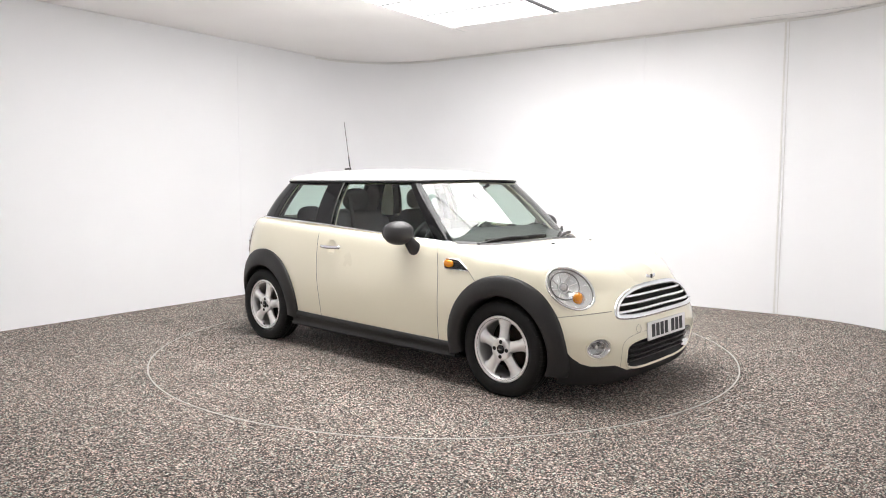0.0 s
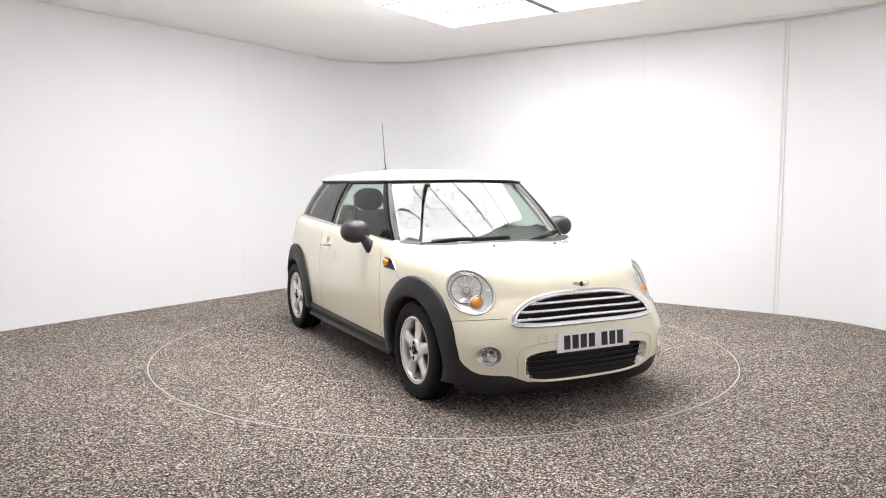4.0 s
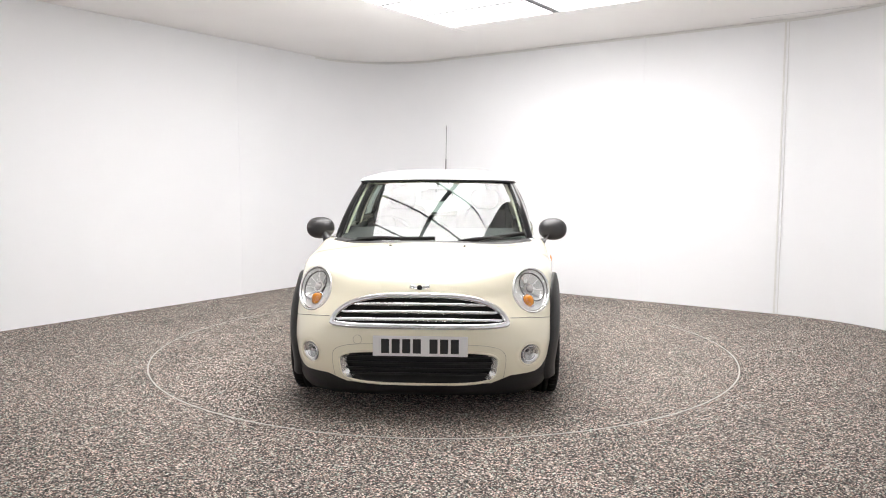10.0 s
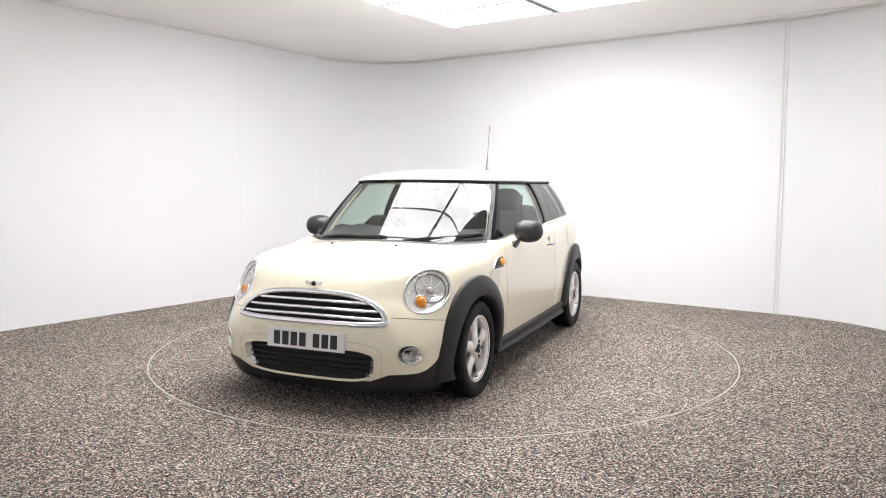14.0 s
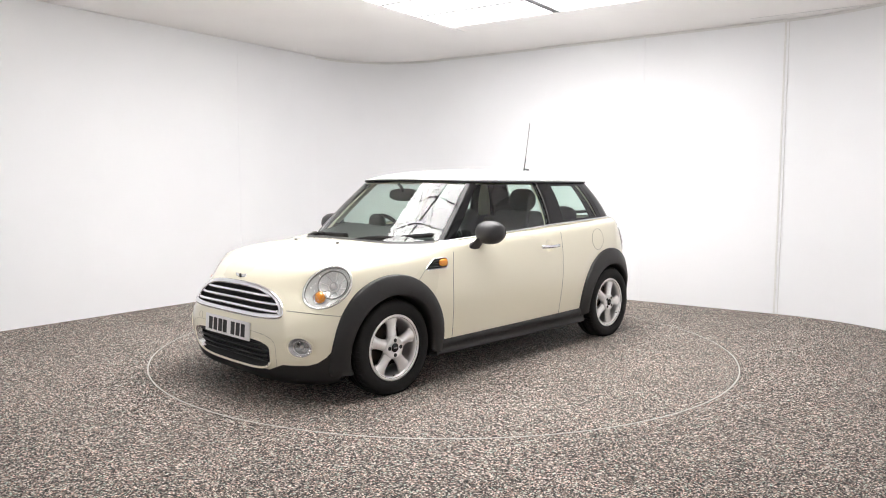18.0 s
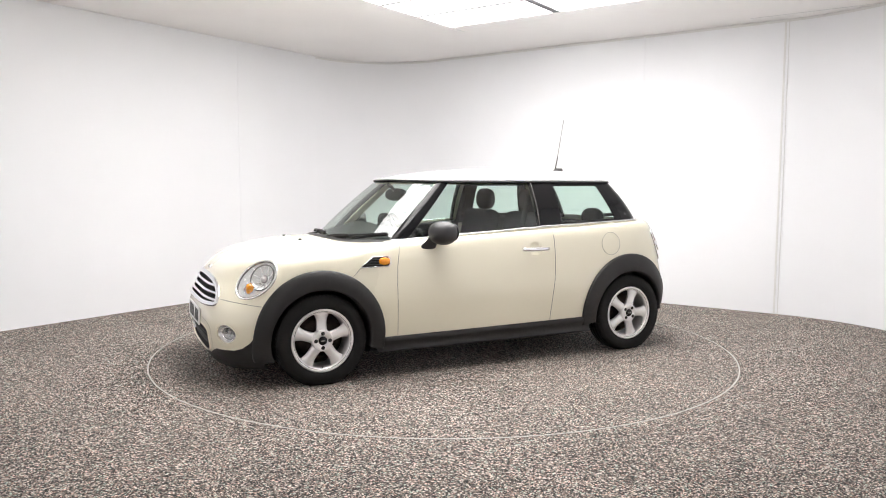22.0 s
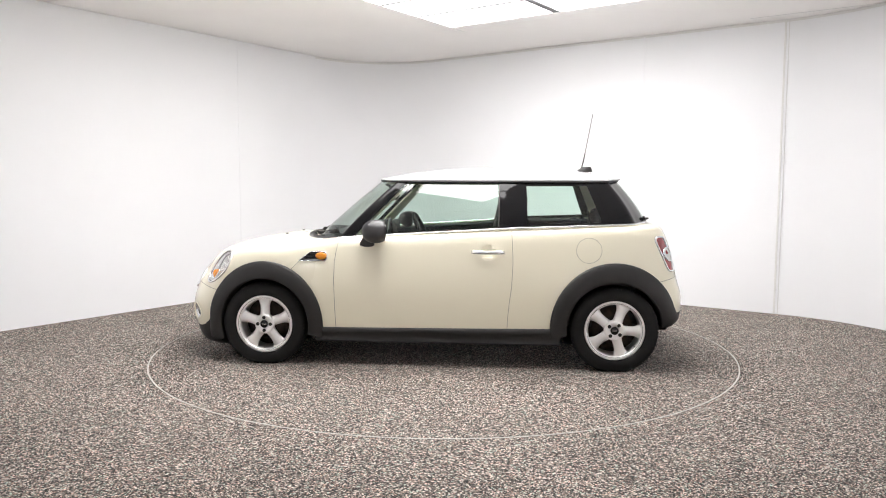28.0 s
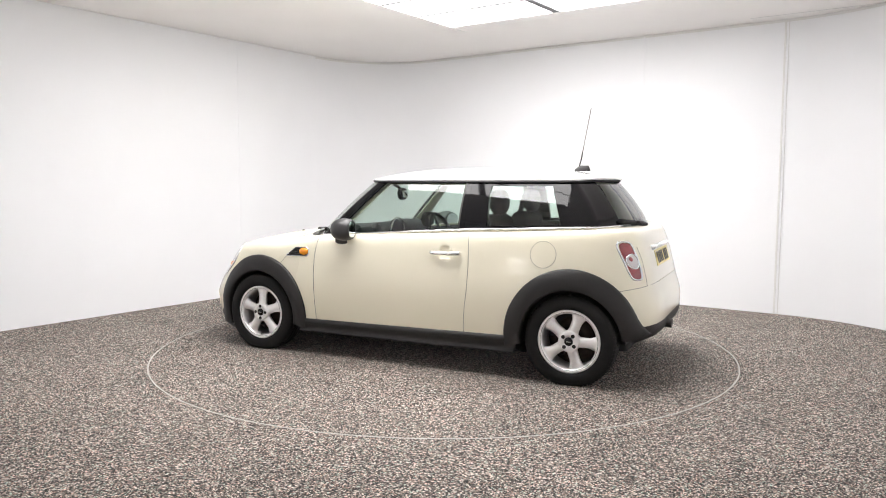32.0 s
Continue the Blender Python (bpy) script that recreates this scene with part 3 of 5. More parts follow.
panels = {}
for f in shell.faces:
    key = panel_of(f.calc_center_median())
    if key:
        panels.setdefault(key, []).append(f)
names = dict(underbody=("underbody", PLASTIC, "black underside"), front_valance=("front_valance", PLASTIC, "black plastic lower lip"), gap=("panel_gap", GAPLINE, "fine dark shut line"),
             front_bumper=("front_bumper", PAINT, ""), sill=("sill_base", PLASTIC, "black plastic"), bonnet=("bonnet", PAINT, ""), door_left=("door", PAINT, ""), door_right=("door", PAINT, ""),
             rear_valance=("rear_valance", PLASTIC, "black plastic lower lip"), rear_bumper=("rear_bumper", PAINT, ""), tailgate=("tailgate", PAINT, ""), quarter_left=("rear_quarter", PAINT, ""), quarter_right=("rear_quarter", PAINT, ""))
built = {}
shell.verts.index_update()
shell.normal_update()
for key, fs in panels.items():
    name, material, label = names[key]
    ids, V, F = {}, [], []
    for f in fs:
        q = []
        for v in f.verts:
            if v.index not in ids:
                ids[v.index] = len(V)
                V.append(v.co - v.normal * (0.004 if key == "gap" else 0))
            q.append(ids[v.index])
        F.append(q)
    if key in ("gap", "sill"):
        # each loose strip becomes a part of its own
        lead = list(range(len(V)))

        def root(i):
            while lead[i] != i:
                i = lead[i]
            return i
        for q in F:
            for i in q[1:]:
                lead[root(i)] = root(q[0])
        strips = {}
        for q in F:
            strips.setdefault(root(q[0]), []).append(q)
        for qs in strips.values():
            used = sorted({i for q in qs for i in q})
            back = {i: k for k, i in enumerate(used)}
            mesh(name, [V[i] for i in used], [[back[i] for i in q] for q in qs], material, car, label)
        continue
    built[key] = mesh(name, V, F, material, car, label)
shell.free()


# ---- car: greenhouse ----
def patch(name, s0, s1, t0, t1, material, parent, side=1, ns=14, nt=10, out=0.0, thick=0.0, label="", corner=0.0):
    """A piece of the greenhouse skin; corner rounds its outline."""
    A, B = (q.ravel() for q in np.meshgrid(np.linspace(-1, 1, ns + 1), np.linspace(-1, 1, nt + 1), indexing="ij"))
    if corner:
        A, B = A * (1 - corner * B ** 4 * np.abs(A) ** 3), B * (1 - corner * A ** 4 * np.abs(B) ** 3)
    A, B = s0 + (s1 - s0) * (A + 1) / 2, t0 + (t1 - t0) * (B + 1) / 2
    V = list(cabin(A, B, side, out))
    F = grid_faces(ns + 1, nt + 1)
    if side > 0:
        F = [f[::-1] for f in F]
    if thick:
        n = len(V)
        V += list(cabin(A, B, side, out - thick))
        V += V[:2 * n]
        F2 = [tuple(q + n for q in f[::-1]) for f in F]
        rim = [i * (nt + 1) for i in range(ns + 1)] + [ns * (nt + 1) + k for k in range(1, nt + 1)] + [i * (nt + 1) + nt for i in range(ns - 1, -1, -1)] + [k for k in range(nt - 1, 0, -1)]
        R = [tuple(q + 2 * n for q in (rim[i], rim[(i + 1) % len(rim)], rim[(i + 1) % len(rim)] + n, rim[i] + n)) for i in range(len(rim))]
        if side > 0:
            R = [f[::-1] for f in R]
        F = F + F2 + R
    return mesh(name, V, F, material, parent, label)


def both_halves(name, s0, s1, t0, t1, material, parent, ns, nt, out=0.0, label=""):
    """A skin across the centre line, from s0 on one side to s0 on the other."""
    V = []
    ss = list(np.linspace(s1, s0, ns + 1))
    cols = [(s, 1) for s in ss] + [(s, -1) for s in ss[::-1][1:]]
    for s, side in cols:
        for k in range(nt + 1):
            V.append(cabin(s, t0 + (t1 - t0) * k / nt, side, out))
    F = grid_faces(len(cols), nt + 1)
    return mesh(name, V, F, material, parent, label)


both_halves("windscreen", 0, 3.0, 0.02, 0.985, SCREEN, car, 16, 14, 0.0, "clear windscreen reflecting the lightbox")
rear_screen = both_halves("rear_screen", 11, 9.1, -0.05, 0.99, GLASS, car, 12, 12, 0.0, "tinted rear window")
for q in rear_screen.data.polygons:
    q.flip()
for side in (1, -1):
    door = built["door_left" if side > 0 else "door_right"]
    quarter = built["quarter_left" if side > 0 else "quarter_right"]
    patch("pillar", 2.97, 3.96, 0.0, 1.0, GLOSSBLACK, car, side, 8, 10, 0.004, 0.03, "gloss black windscreen pillar")
    patch("door_glass", 3.92, 5.98, 0.03, 0.98, GLASS, door, side, 16, 10, -0.002, 0, "lightly tinted door window")
    V, F = sweep([cabin(5.965, t, side, 0.004) for t in np.linspace(0.09, 0.99, 10)], circle_section(0.004, 8), closed=False, ups=(1, 0, 0))
    mesh("glass_seal", V, F, ALLOY_DARK, door, "thin grey upright window seal")
    patch("glass_frame", 3.88, 4.05, 0.0, 0.99, GLOSSBLACK, door, side, 6, 10, 0.001, 0.012, "black door window edge")
    patch("pillar", 5.93, 6.55, 0.0, 1.0, GLOSSBLACK, car, side, 4, 10, 0.004, 0.03, "gloss black middle pillar")
    patch("pillar", 6.55, 7.15, 0.0, 1.0, GLOSSBLACK, car, side, 4, 10, 0.003, 0.03, "gloss black middle pillar")
    patch("quarter_glass", 7.05, 8.15, 0.03, 0.98, GLASS, quarter, side, 12, 10, 0.0, 0, "dark-edged rear side window")
    patch("glass_edge", 7.0, 8.2, 0.0, 0.15, GLOSSBLACK, quarter, side, 10, 2, 0.002, 0.006)
    patch("glass_edge", 7.90, 8.06, 0.12, 0.95, GLOSSBLACK, quarter, side, 3, 8, 0.002, 0.006)
    patch("glass_edge", 7.0, 8.2, 0.92, 1.0, GLOSSBLACK, quarter, side, 10, 2, 0.002, 0.006)
    patch("pillar", 8.02, 9.8, 0.0, 1.0, GLOSSBLACK, car, side, 8, 10, 0.003, 0.03, "gloss black rear pillar")
    patch("inner_trim", 2.95, 4.06, 0.02, 1.0, CREAMTRIM, car, side, 6, 8, -0.035, 0.01, "cream inner pillar trim")
    patch("inner_trim", 6.0, 6.5, 0.02, 1.0, CREAMTRIM, car, side, 4, 8, -0.035, 0.01, "cream inner pillar trim")
    patch("inner_trim", 8.05, 8.9, 0.02, 1.0, CREAMTRIM, car, side, 4, 8, -0.035, 0.01, "cream inner pillar trim")

# painted ledge under the glass, and the bright waist strip on it
for side in (1, -1):
    door = built["door_left" if side > 0 else "door_right"]
    quarter = built["quarter_left" if side > 0 else "quarter_right"]
    patch("window_ledge", 3.15, 6.0, -0.10, 0.075, PAINT, door, side, 24, 4, 0.006, 0.01)
    patch("window_ledge", 6.02, 9.75, -0.10, 0.075, PAINT, quarter, side, 28, 4, 0.006, 0.01)

for side in (1, -1):
    ss = np.linspace(3.15, 9.8, 64)
    P = [cabin(s, 0.085, side, 0.009) for s in ss]
    V, F = sweep(P, circle_section(0.0065, 8), closed=False)
    mesh("waist_strip", V, F, CHROME, car, "thin chrome strip")

# roof
ring_s = list(np.linspace(0, 11, 67))


def roof_rim(s, side, out):
    p = cabin(s, 1.0, side, out)
    return p


ROOF_TOP = spline([-1.6, -1.43, -1.2, -.94, -.5, -.05, .13, .3, .45, .6], [1.33, 1.352, 1.385, 1.403, 1.411, 1.406, 1.397, 1.380, 1.356, 1.335])
loop = [(s, 1) for s in ring_s] + [(s, -1) for s in ring_s[::-1][1:-1]]
rhos = [1.0, 0.985, 0.965, 0.94, 0.90, 0.85, 0.78, 0.70, 0.6, 0.48, 0.34, 0.18, 0.001]
mid_x = -0.46
V = []
for s, side in loop:
    q = roof_rim(s, side, 0.016)
    if s > 9.2:
        q = q + np.array((-0.018 * min(1, (s - 9.2) / 0.8), 0, 0.004))
    V.append((q[0] * 0.996, q[1] * 0.985, q[2] - 0.004))
    for r in rhos:
        x, y = mid_x + (q[0] - mid_x) * r, q[1] * r
        zr = q[2] + 0.004
        crest = float(ROOF_TOP(np.clip(x, -1.6, 0.6)))
        h = (1 - r ** 3.0) ** 0.62
        V.append((x, y, zr + (max(crest, zr + 0.02) - zr) * h + 0.010 * (1 - r) * 0))
m = len(rhos) + 1
F = [f[::-1] for f in grid_faces(len(loop), m, wrap=True)]
mesh("roof", V, F, ROOFP, car, "white painted roof")
P = [roof_rim(s, side, 0.010) - np.array((0, 0, 0.004)) for s, side in loop]
V, F = sweep(P, circle_section(0.009, 8, 0.8), closed=True)
mesh("roof_gutter", V, F, PLASTIC, car, "black rubber roof seal")
# headlining
V = []
for s, side in loop:
    q = roof_rim(s, side, -0.03)
    for r in (1.0, 0.8, 0.5, 0.001):
        V.append((mid_x + (q[0] - mid_x) * r, q[1] * r, q[2] - 0.005 + 0.045 * (1 - r * r)))
mesh("headlining", V, grid_faces(len(loop), 4, wrap=True), CREAMTRIM, car, "cream headlining")

# scuttle in front of the windscreen
V, cols = [], [(s, 1) for s in np.linspace(3.1, 0, 20)] + [(s, -1) for s in np.linspace(0, 3.1, 20)[1:]]
for s, side in cols:
    p = cabin(s, 0.0, side, 0.0)
    for k in range(4):
        q = cabin(s, 0.0, side, 0.052 * k / 3 - 0.01)
        z = float(top_z(q[0], q[1])) + 0.004 + (0.004 if k < 3 else -0.004)
        V.append((q[0], q[1], z))
mesh("scuttle", V, grid_faces(len(cols), 4), PLASTIC, car, "black plastic scuttle panel")

# ---- car: arches and sills ----
def arch_trim(sx, side, a0, a1, rx, rz, inner, zc):
    """Black plastic band round a wheel opening, laid on the flank."""
    n = 44
    ang = np.radians(np.linspace(a0, a1, n + 1))[:, None]
    f = np.array((1.0, 1.0, 0.93, 0.5, 0.08, 0.0, -0.02, -0.02))
    lift = np.array((-0.004, 0.014, 0.024, 0.032, 0.034, 0.028, 0.0, -0.10))
    deg = np.degrees(ang)
    # the lower end towards the bumper runs out along the valance
    run = 0.012 * np.clip((6 - deg) / 16, 0, 1) ** 1.7 if sx > 0 else 0.05 * np.clip((deg - 160) / 16, 0, 1) ** 1.5
    x = sx + (inner + (rx + run - inner) * f) * np.cos(ang)
    z = np.maximum(zc + (inner + (rz - inner) * f) * np.sin(ang), 0.17)
    y = side_y(np.clip(x, -1.72, 1.80), np.maximum(z, 0.24))
    V = np.stack([x, side * (y + lift), z], -1).reshape(-1, 3)
    F = grid_faces(n + 1, 8)
    if side < 0:
        F = [f[::-1] for f in F]
    return mesh("wheel_arch", V, F, PLASTIC, car, "black plastic wheel arch trim")


for side in (1, -1):
    arch_trim(WHEEL_X, side, -21, 192, 0.426, 0.447, 0.325, 0.290)
    arch_trim(-WHEEL_X, side, -8, 177, 0.442, 0.462, 0.328, 0.290)
    n = 40
    sect = np.array(((0.272, -0.004), (0.268, 0.010), (0.258, 0.018), (0.240, 0.022), (0.233, 0.017), (0.214, 0.007), (0.196, 0.008), (0.188, 0.017), (0.180, 0.017), (0.170, 0.0), (0.164, -0.10)))
    x = np.linspace(-0.86, 0.86, n + 1)[:, None] + 0 * sect[:, 0]
    # its upper edge rises a little towards the rear
    z = sect[:, 0] + 0.018 * (0.86 - x) / 1.72 * np.clip((sect[:, 0] - 0.19) / 0.06, 0, 1)
    V = np.stack([x, side * (side_y(x, np.maximum(z, 0.24)) + sect[:, 1]), z], -1).reshape(-1, 3)
    F = grid_faces(n + 1, len(sect))
    if side > 0:
        F = [f[::-1] for f in F]
    mesh("side_sill", V, F, PLASTIC, car, "black plastic side sill")

# wheel wells
for sx in (WHEEL_X, -WHEEL_X):
    for side in (1, -1):
        V, F = lathe([(0.352, 0.80), (0.352, 0.46), (0.05, 0.46)], 40)
        V = [(sx + x, side * (y - 0.04), 0.29 + max(z, -0.11 if sx > 0 or x > 0 else 0.0)) for x, y, z in V]
        mesh("wheel_well", V, F, GROOVE, car, "dark wheel housing")
part("floor_pan", box_bm(-1.55, 1.5, -0.52, 0.52, 0.19, 0.26, 0.02), GROOVE, car, "dark floor pan")


# ---- car: wheels ----
def wheel(sx, side, phase):
    """Five-spoke alloy with its tyre; local y points outwards."""
    at = pose(sx, side * 0.800, WHEEL_Z, 0, 0, 0 if side > 0 else 180)
    rim_profile = [(0.2065, -0.010), (0.2075, -0.003), (0.2050, 0.003), (0.1965, 0.004), (0.1885, 0.001), (0.182, -0.005), (0.177, -0.016), (0.176, -0.05), (0.176, -0.15), (0.190, -0.17), (0.198, -0.168), (0.182, -0.145), (0.186, -0.05), (0.1965, -0.03)]
    V, F = lathe(rim_profile, 72, closed=True)
    hub = mesh("wheel", V, [f[::-1] for f in F], SILVER, car, "silver five-spoke alloy wheel", at=at)
    tyre = [(0.200, -0.010), (0.206, 0.001), (0.218, 0.010), (0.236, 0.015), (0.256, 0.014), (0.273, 0.010), (0.285, 0.004), (0.2935, -0.006), (0.297, -0.020),
            (0.298, -0.045), (0.293, -0.046), (0.293, -0.050), (0.2985, -0.051), (0.300, -0.080), (0.294, -0.081), (0.294, -0.085), (0.300, -0.086),
            (0.2985, -0.115), (0.293, -0.116), (0.293, -0.120), (0.298, -0.121), (0.2965, -0.136), (0.292, -0.152), (0.272, -0.172), (0.236, -0.178), (0.205, -0.168), (0.196, -0.155)]
    V, F = lathe(tyre, 96)
    V = [(x, y, max(z, -WHEEL_Z)) for x, y, z in V]
    mesh("tyre", V, [f[::-1] for f in F], RUBBER, hub, "black rubber tyre")
    # tread blocks on the shoulder, all in one piece
    V, F = [], []
    steps = ((0.2865, 0.0052, 0.0), (0.2950, -0.0045, 0.06), (0.2990, -0.0200, 0.14), (0.2998, -0.0440, 0.30))
    for k in range(66):
        for r, h, skew in steps:
            for e in (0.0, 0.64):
                a = 2 * math.pi * (k + e + skew) / 66
                V += [((r + g) * math.cos(a), h + g * 0.7, max((r + g) * math.sin(a), -WHEEL_Z)) for g in (0.0018, -0.003)]
        for i in range(3):
            o = k * 16 + i * 4
            F += [(o, o + 2, o + 6, o + 4), (o, o + 4, o + 5, o + 1), (o + 2, o + 3, o + 7, o + 6)]
    tagged(fixed_normals(mesh("tread", V, F, RUBBER, hub, smooth=False)), kind="stuff")
    for r, h in ((0.268, 0.0105), (0.214, 0.0075)):
        V, F = lathe([(r - 0.002, h - 0.002), (r - 0.001, h + 0.0015), (r + 0.001, h + 0.001), (r + 0.002, h - 0.003)], 72)
        mesh("sidewall_rib", V, [f[::-1] for f in F], RUBBER, hub)
    for k in range(5):
        a = math.radians(phase + 72 * k)
        ca, sa = math.cos(a), math.sin(a)
        V, nr, nw = [], 12, 10
        for i in range(nr + 1):
            t = i / nr
            r = 0.046 + (0.187 - 0.046) * t
            half = 0.0375 - 0.004 * math.sin(math.pi * min(1, t / 0.75)) + 0.024 * max(0, t - 0.62) ** 1.5 / 0.25
            for j in range(nw + 1):
                u = 2 * j / nw - 1
                depth = -0.010 + 0.010 * (1 - t) - 0.004 * math.sin(t * math.pi) - 0.018 * abs(u) ** 2.4
                lx, lz = r * ca - u * half * sa, r * sa + u * half * ca
                V.append((lx, depth, lz))
            for j in range(nw, -1, -1):
                u = 2 * j / nw - 1
                lx, lz = r * ca - u * half * 0.9 * sa, r * sa + u * half * 0.9 * ca
                V.append((lx, -0.045, lz))
        m = 2 * (nw + 1)
        F = []
        for i in range(nr):
            for j in range(m):
                l = (j + 1) % m
                F.append((i * m + j, i * m + l, (i + 1) * m + l, (i + 1) * m + j))
        mesh("spoke", V, [f[::-1] for f in F], SILVER, hub)
    V, F = lathe([(0.1905, 0.0005), (0.1895, 0.0022), (0.1878, 0.0012), (0.1868, -0.003)], 72)
    mesh("rim_groove", V, [f[::-1] for f in F], ALLOY_DARK, hub, "dark groove inside the rim lip")
    V, F = lathe([(0.072, -0.03), (0.071, -0.006), (0.067, 0.003), (0.062, 0.005), (0.034, 0.005), (0.032, 0.002), (0.0005, 0.002)], 40)
    mesh("hub_face", V, [f[::-1] for f in F], SILVER, hub)
    V, F = lathe([(0.028, 0.000), (0.028, 0.005), (0.024, 0.008), (0.0005, 0.009)], 32)
    mesh("centre_cap", V, [f[::-1] for f in F], GLOSSBLACK, hub, "black centre cap with a pale bar")
    part("cap_bar", box_bm(-0.014, 0.014, 0.0088, 0.0102, -0.003, 0.003), CHROME, hub, smooth=False)
    for k in range(4):
        a = math.radians(phase + 90 * k)
        V, F = lathe([(0.0125, 0.003), (0.0125, 0.0066), (0.010, 0.0066), (0.007, 0.0056), (0.0003, 0.0054)], 14)
        mesh("wheel_bolt", [(x + 0.046 * math.cos(a), y, z + 0.046 * math.sin(a)) for x, y, z in V], [f[::-1] for f in F], GROOVE, hub, "dark recessed wheel bolt")
    a = math.radians(phase + 180)
    V, F = sweep([(0.182 * math.cos(a), -0.02, 0.182 * math.sin(a)), (0.170 * math.cos(a), -0.002, 0.170 * math.sin(a))], circle_section(0.004, 8), closed=False, ups=(1, 0, 0.01))
    mesh("valve", V, F, PLASTIC, hub)
    V, F = lathe([(0.176, -0.16), (0.15, -0.16), (0.128, -0.105), (0.06, -0.10), (0.0005, -0.10)], 40)
    mesh("brake_disc", V, [f[::-1] for f in F], BRAKE, hub, "brown-grey brake disc behind the spokes")
    return hub


wheel(WHEEL_X, 1, 90)
wheel(-WHEEL_X, 1, 38)
wheel(WHEEL_X, -1, 92)
wheel(-WHEEL_X, -1, 100)


# ---- car: lamps ----
def laid_front(y, z, out=0.0, sign=1):
    """Places on the nose (or tail) skin, lifted outwards."""
    y, z = np.broadcast_arrays(np.asarray(y, float), np.asarray(z, float))
    x = front_x(y, z, sign)
    return np.stack([x, y, z], -1) + form_normal(x, y, z) * np.asarray(out, float)[..., None]


def laid_side(x, z, side, out=0.0):
    x, z = np.broadcast_arrays(np.asarray(x, float), np.asarray(z, float))
    y = side * side_y(x, z)
    return np.stack([x, y, z], -1) + form_normal(x, y, z) * np.asarray(out, float)[..., None]


def oval(cy, cz, ry, rz, n=40, lean=0.0, power=2.0):
    e = 2.0 / power
    pts = []
    for k in range(n):
        a = 2 * math.pi * k / n
        u, v = math.copysign(abs(math.cos(a)) ** e, math.cos(a)) * ry, math.copysign(abs(math.sin(a)) ** e, math.sin(a)) * rz
        pts.append((cy + u + lean * v, cz + v))
    return pts


def ring_on(name, pts, place, width, height, material, parent, label=""):
    """A raised bead along a closed outline on the skin."""
    A = np.array(pts, float)
    P, Q = place(A[:, 0], A[:, 1], np.float64(0.001)), place(A[:, 0], A[:, 1], np.float64(0.02))
    U = (Q - P) / np.linalg.norm(Q - P, axis=1)[:, None]
    sect = [(-width / 2, -0.006), (-width / 2, height * 0.4), (-width * 0.25, height), (width * 0.25, height), (width / 2, height * 0.4), (width / 2, -0.006)]
    V, F = sweep(P, sect, closed=True, ups=U)
    ob = mesh(name, V, F, material, parent, label)
    return fixed_normals(ob)


def dish_on(name, centre, pts, place, depth_of, material, parent, label="", rings=8):
    """A domed or hollow sheet inside an outline; depth_of(r) lifts it off the skin."""
    n = len(pts)
    A = np.array(pts, float)
    R = [1 - k / rings * 0.999 for k in range(rings + 1)]
    D = np.tile(np.array([depth_of(r) for r in R]), n)
    aa = (centre[0] + (A[:, 0] - centre[0])[:, None] * np.array(R)).ravel()
    bb = (centre[1] + (A[:, 1] - centre[1])[:, None] * np.array(R)).ravel()
    V = place(aa, bb, D)
    ob = mesh(name, V, grid_faces(n, rings + 1, wrap=True), material, parent, label)
    return fixed_normals(ob)


def skirt_on(name, centre, pts, place, r0, r1, material, parent, label=""):
    """A thin flange on the skin round an opening."""
    A, c = np.array(pts, float), np.array(centre, float)
    R = np.linspace(r0, r1, 4)
    Q = (c + (A - c)[:, None, :] * R[None, :, None]).reshape(-1, 2)
    V = place(Q[:, 0], Q[:, 1], np.tile(np.array((-0.004, 0.0012, 0.0016, 0.0004)), len(A)))
    ob = mesh(name, V, grid_faces(len(A), 4, wrap=True), material, parent, label)
    return fixed_normals(ob)


def lamp_skin(a, b):
    """Height of the wing's skin over the headlamp's own plane."""
    P = HEAD_C + np.multiply.outer(a, HEAD_A) + np.multiply.outer(b, HEAD_B)
    lo, hi = np.full(len(P), -0.08), np.full(len(P), 0.08)
    for _ in range(20):
        mid = (lo + hi) / 2
        Q = P + mid[:, None] * HEAD_N
        inside = form(Q[:, 0], Q[:, 1], Q[:, 2]) < 0
        lo, hi = np.where(inside, mid, lo), np.where(inside, hi, mid)
    return lo


def lamp_place(side, follow=0.3):
    """Places on a headlamp by its own plane; follow bends them towards the wing."""
    def place(a, b, out):
        a, b = np.broadcast_arrays(np.atleast_1d(np.asarray(a, float)), np.atleast_1d(np.asarray(b, float)))
        h = lamp_skin(a, b) * follow + np.asarray(out, float)
        P = HEAD_C + np.multiply.outer(a, HEAD_A) + np.multiply.outer(b, HEAD_B) + np.multiply.outer(h, HEAD_N)
        return P * np.array((1, -side, 1))
    return place


